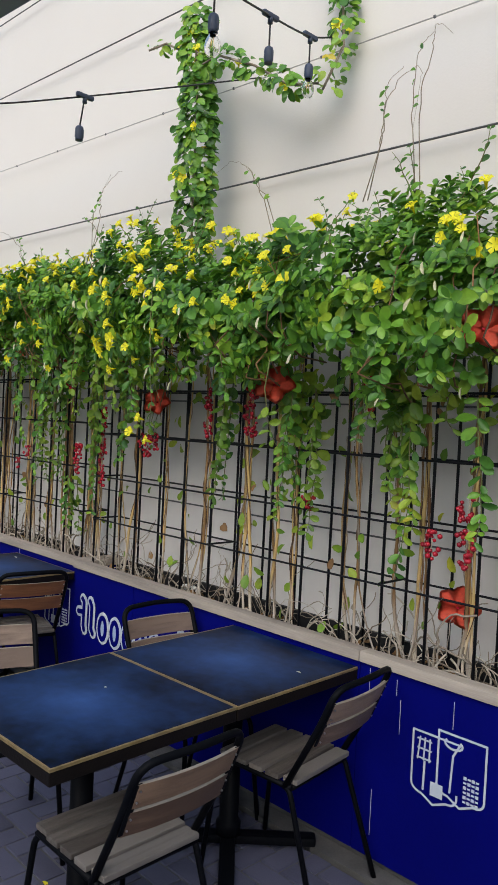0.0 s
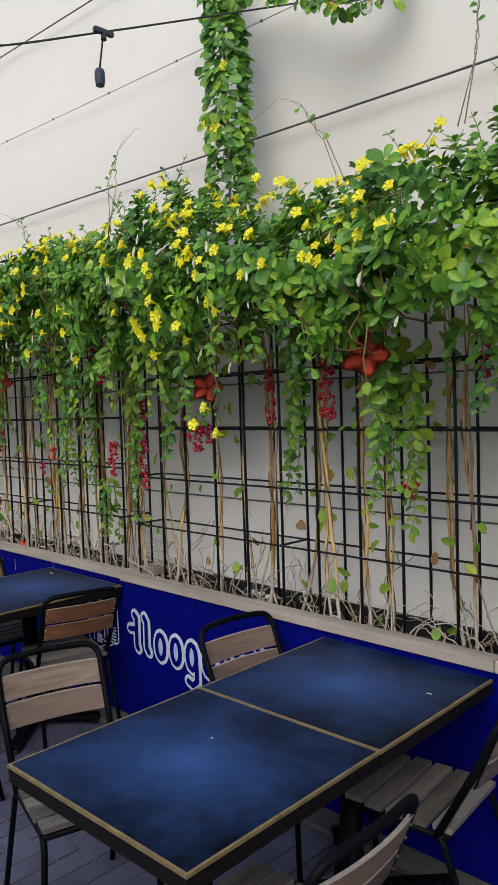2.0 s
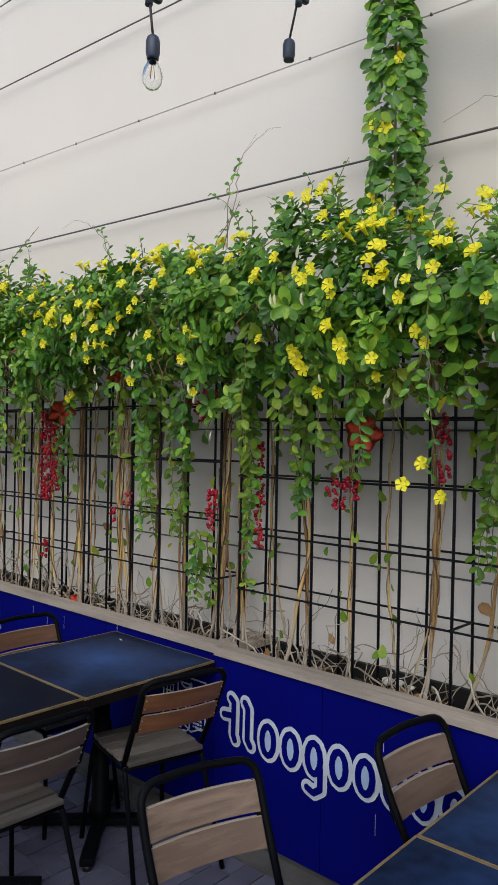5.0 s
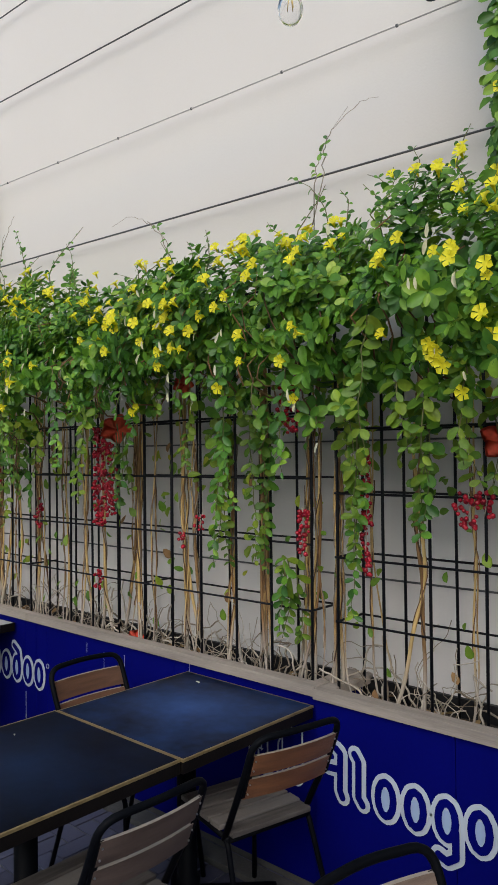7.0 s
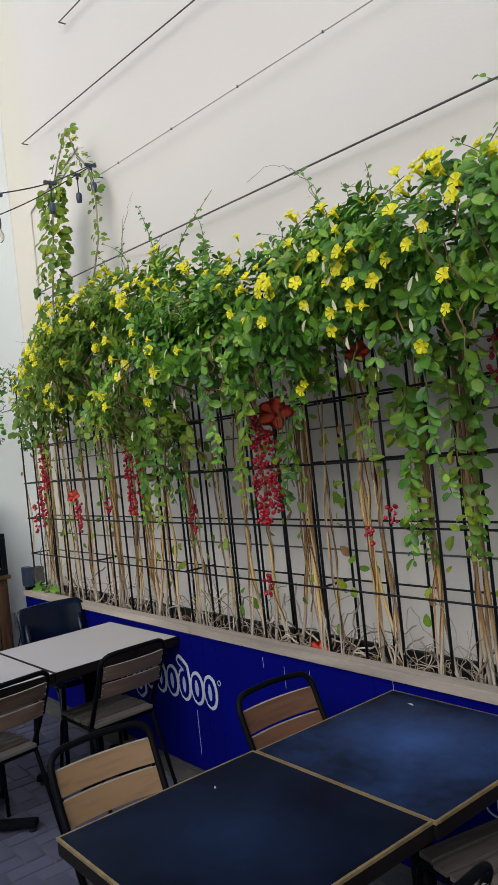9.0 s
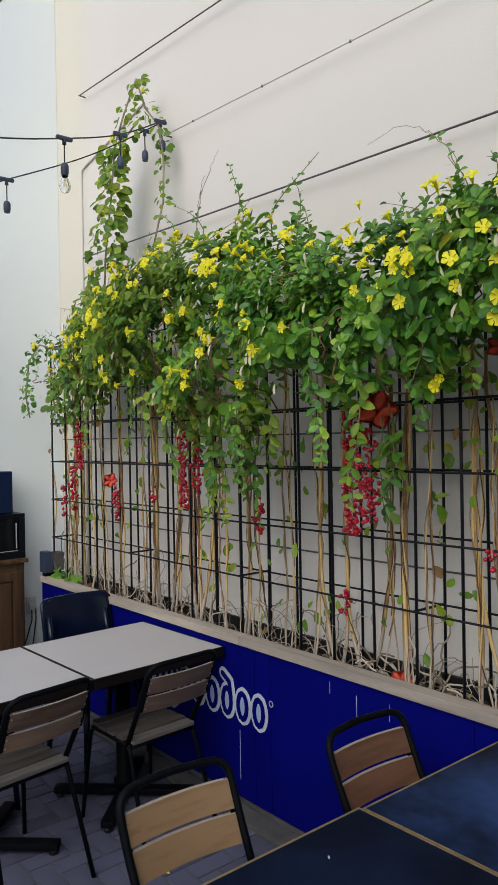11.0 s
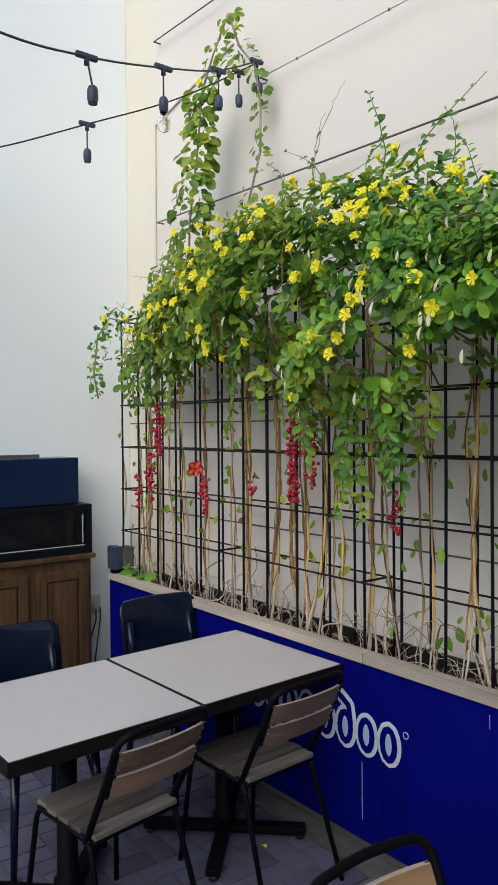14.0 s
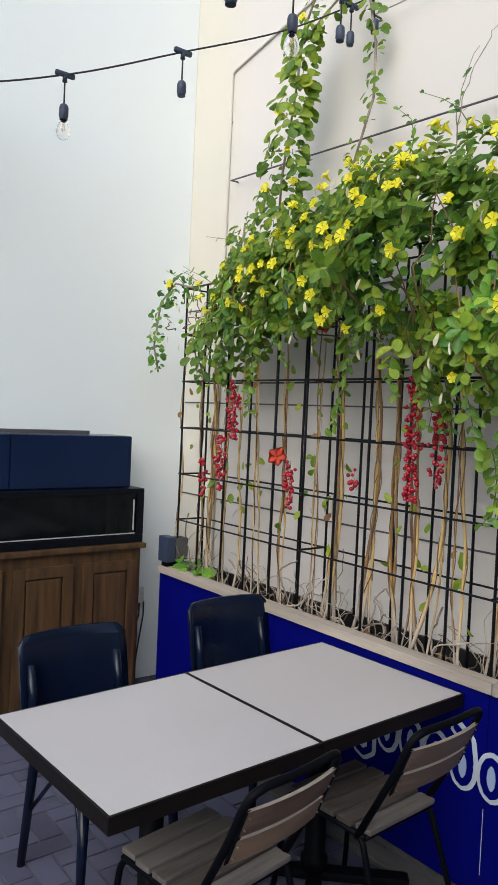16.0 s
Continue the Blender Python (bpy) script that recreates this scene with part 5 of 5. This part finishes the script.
# ---- red berries and cloth flowers hung on the trellis ----
def berry_spray(x, y, z0, z1, width, per_cm=0.8):
    y -= 0.05
    t = thing("berry_spray", "hanging spray of glossy red berries on the trellis", "berries", pose(x, y, z0), group="red berry sprays")
    bm, stem = bmesh.new(), bmesh.new()
    ln = z0 - z1
    tube(stem, [(0, 0, 0), (0.006, -0.006, -ln * 0.5), (-0.004, -0.004, -ln)], 0.0022, 5)
    for _ in range(int(ln * 100 * per_cm * 1.9)):
        u = random.random()
        k = 1.2 * width * (0.45 + 0.55 * math.sin(math.pi * (0.15 + 0.75 * u)))
        bmesh.ops.create_icosphere(bm, subdivisions=1, radius=random.uniform(0.0075, 0.0112),
                                   matrix=Matrix.Translation((random.uniform(-k, k), random.uniform(-0.7, 0.4) * k, -u * ln)))
    for f in bm.faces:
        f.smooth = True
    part("berry_cluster", bm, M_BERRY, t)["kind"] = "stuff"
    part("stalk", stem, M_TWIG, t)


for row in ((-2.64, 2.72, 1.84, 1.60, 0.022, 0.9), (-2.28, 2.66, 2.0, 1.60, 0.03, 1.2), (-1.62, 2.66, 1.97, 1.75, 0.028, 1.0), (-1.90, 2.65, 1.40, 1.33, 0.035, 1.2), (-1.15, 2.62, 1.47, 1.21, 0.030, 1.0),
            (-1.29, 2.62, 1.33, 1.23, 0.03, 1.0), (-3.45, 2.64, 1.73, 1.28, 0.020, 0.9), (-3.76, 2.62, 2.07, 1.82, 0.055, 1.7), (-3.78, 2.68, 1.52, 1.32, 0.022, 1.1), (-3.05, 2.65, 1.60, 1.48, 0.038, 1.4), (-2.99, 2.65, 1.60, 1.52, 0.03, 1.2),
            (-5.06, 2.63, 1.88, 1.38, 0.042, 2.0), (-4.97, 2.63, 1.80, 1.44, 0.035, 1.6), (-4.33, 2.64, 1.47, 1.40, 0.025, 0.9), (-4.45, 2.64, 1.38, 1.31, 0.02, 0.8), (-5.18, 2.70, 1.14, 1.03, 0.025, 0.9), (-5.63, 2.63, 1.50, 1.34, 0.026, 0.9),
            (-6.22, 2.62, 1.90, 1.42, 0.028, 1.6), (-6.10, 2.62, 1.78, 1.48, 0.028, 1.4), (-7.38, 2.62, 1.90, 1.60, 0.032, 1.7), (-7.47, 2.62, 1.62, 1.33, 0.032, 1.3), (-7.66, 2.64, 1.48, 1.28, 0.022, 0.8), (-6.94, 2.63, 1.52, 1.30, 0.025, 1.1), (-6.54, 2.64, 1.52, 1.43, 0.02, 0.8)):
    berry_spray(*row)


def cloth_flower(x, y, z, r, tilt=(0.55, -0.75, 0.4)):
    t = thing("cloth_flower", "coral red cloth flower fixed among the vines", "artificial flower", Matrix.Translation((x, y, z)) @ Vector(tilt).to_track_quat("Z", "Y").to_matrix().to_4x4(), group="red cloth flowers")
    for k in range(5):
        bm = bmesh.new()
        a = 2 * math.pi * k / 5 + random.uniform(-0.15, 0.15)
        rows = []
        for i in range(6):
            u = i / 5
            w = r * 0.46 * math.sin(math.pi * (0.12 + 0.84 * u)) * (0.9 + 0.25 * u)
            h = 0.22 * r * math.sin(2.2 * u) + 0.02 * r * (k % 2) + random.uniform(-0.01, 0.01) * r
            rows.append([bm.verts.new((u * r, s * w, h + (0.03 * r if s else 0))) for s in (-1, 0, 1)])
        for p, q in zip(rows, rows[1:]):
            for j in range(2):
                bm.faces.new((p[j], q[j], q[j + 1], p[j + 1])).smooth = True
        ext = bmesh.ops.solidify(bm, geom=bm.faces[:], thickness=0.0015)
        bmesh.ops.rotate(bm, verts=bm.verts, matrix=Matrix.Rotation(a, 3, "Z"))
        part("petal", bm, M_RED, t)
    bm = bmesh.new()
    bmesh.ops.create_icosphere(bm, subdivisions=1, radius=r * 0.07, matrix=Matrix.Translation((0, 0, r * 0.06)))
    part("heart", bm, M_BERRY, t)


for row in CLOTH:
    cloth_flower(*row)


# ---- litter ----
def litter():
    w, nn, tp, sz = [], [], [], []
    for _ in range(170):
        w.append((random.uniform(-8.0, 0.6), random.uniform(2.68, 2.86), 0.765))
        nn.append((random.gauss(0, 0.4), random.gauss(0, 0.4), 1))
        tp.append((random.gauss(0, 1), random.gauss(0, 1), 0.1))
        sz.append(random.uniform(0.03, 0.07))
    tr = thing("leaf_litter", "dry brown leaves lying on the planter soil", "leaves", pose(0, 0, 0))
    leaves_mesh("leaves", w, nn, tp, sz, M_DEADLEAF, tr)
    for x, y, s in ((-5.45, 2.35, 0.03), (-5.75, 2.18, 0.025), (-5.62, 2.02, 0.025), (-5.38, 2.42, 0.05), (-3.0, 2.35, 0.03), (-3.15, 2.2, 0.02), (-3.12, 2.22, 0.02), (-1.55, 2.52, 0.03), (-1.7, 2.1, 0.025), (-2.0, 1.7, 0.03), (-2.1, 1.75, 0.03), (-2.2, 1.6, 0.03), (-2.05, 1.5, 0.025), (-1.9, 1.85, 0.03), (-5.4, 2.2, 0.02), (-6.1, 2.3, 0.03), (-3.6, 1.9, 0.02)):
        e = thing("fallen_petal", "small yellow fallen petal on the paving", "petal", pose(x, y, 0.006), group="fallen petals")
        leaves_mesh("petal", [(0, 0, 0)], [(0.2, 0.1, 1)], [(random.gauss(0, 1), random.gauss(0, 1), 0)], [s], M_PETAL, e)["kind"] = ""
    for x, y, s in ((-1.70, 2.345, 0.022), (-4.28, 2.50, 0.026), (-4.32, 1.66, 0.012), (-1.98, 1.68, 0.012)):
        e = thing("fallen_petal", "small pale petal lying on the table top", "petal", pose(x, y, 0.754), group="fallen petals")
        leaves_mesh("petal", [(0, 0, 0)], [(0.2, 0.1, 1)], [(random.gauss(0, 1), random.gauss(0, 1), 0)], [s], M_SPENT, e)["kind"] = ""


litter()


def pale_stone(x, y, s):
    t = thing("pale_stone", "small chalk-white stone lying on the planter soil", "stone", pose(x, y, 0.772, 0, 0, 60 * s), group="pale stones in the planter")
    bm = bmesh.new()
    bmesh.ops.create_icosphere(bm, subdivisions=2, radius=0.022 * s)
    for v in bm.verts:
        v.co *= 1 + 0.35 * noise.noise(v.co * 60 + Vector((x, y, s)))
        v.co.z *= 0.65
    part("stone", bm, M_PLASTIC, t)


for row in ((-2.97, 2.85, 1.1), (-2.92, 2.86, 0.8), (-2.86, 2.84, 0.7), (-2.05, 2.67, 0.6), (-2.0, 2.665, 0.7), (-3.95, 2.69, 0.6), (-5.3, 2.69, 0.6)):
    pale_stone(*row)


# ---- paving ----
def paving():
    floor = tagged(obj("floor", span((-9.0, -2.6, -0.028), (2.5, 2.99, -0.006)), M_JOINT), "grey-violet block paving laid in herringbone", "paving", kind="structure")
    u = 0.1
    kinds = {}
    for name, sx, sy in (("h", 2 * u, u), ("v", u, 2 * u)):
        bm = boxed((0, 0, -0.012), (sx - 0.007, sy - 0.007, 0.024))
        top = [v for v in bm.verts if v.co.z > -0.001]
        for v in top:
            v.co.x *= 1 - 0.006 / sx
            v.co.y *= 1 - 0.006 / sy
        me = bpy.data.meshes.new("paver")
        bm.to_mesh(me)
        bm.free()
        me.materials.append(M_PAVER)
        kinds[name] = me
    verts, faces = [], []
    box_faces = [(0, 1, 2, 3), (0, 4, 5, 1), (1, 5, 6, 2), (2, 6, 7, 3), (3, 7, 4, 0)]
    made = 0
    for i in range(-88, 22):
        for j in range(-24, 29):
            d = (i - j) % 4
            if d not in (0, 3):
                continue
            name = "h" if d == 0 else "v"
            sx, sy = (2 * u, u) if d == 0 else (u, 2 * u)
            cx, cy = i * u + sx / 2, j * u + sy / 2
            dz = random.uniform(-0.002, 0.002)
            near = (-6.6 < cx < -4.9 or -3.4 < cx < -1.2) and 1.25 < cy < 2.62
            if near and made < 300:
                ob = new("paver", kinds[name])
                ob.parent = floor
                ob.matrix_basis = pose(cx, cy, dz, random.gauss(0, 0.3), random.gauss(0, 0.3), 0)
                made += 1
                continue
            a, b = sx / 2 - 0.0035, sy / 2 - 0.0035
            k = len(verts)
            for f, z in ((0.975, dz), (1.0, dz - 0.024)):
                verts += [(cx - a * f, cy - b * f, z), (cx + a * f, cy - b * f, z), (cx + a * f, cy + b * f, z), (cx - a * f, cy + b * f, z)]
            faces += [tuple(k + q for q in f) for f in box_faces]
    me = bpy.data.meshes.new("pavers")
    me.from_pydata(verts, [], faces)
    me.materials.append(M_PAVER)
    ob = new("pavers", me)
    ob.parent = floor
    ob["kind"] = "stuff"
    tagged(obj("trim", span((-8.39, 2.50, -0.005), (1.2, 2.598, 0.022), 0.006), M_KERB), "grey concrete strip at the planter's foot", "kerb", kind="structure")


paving()
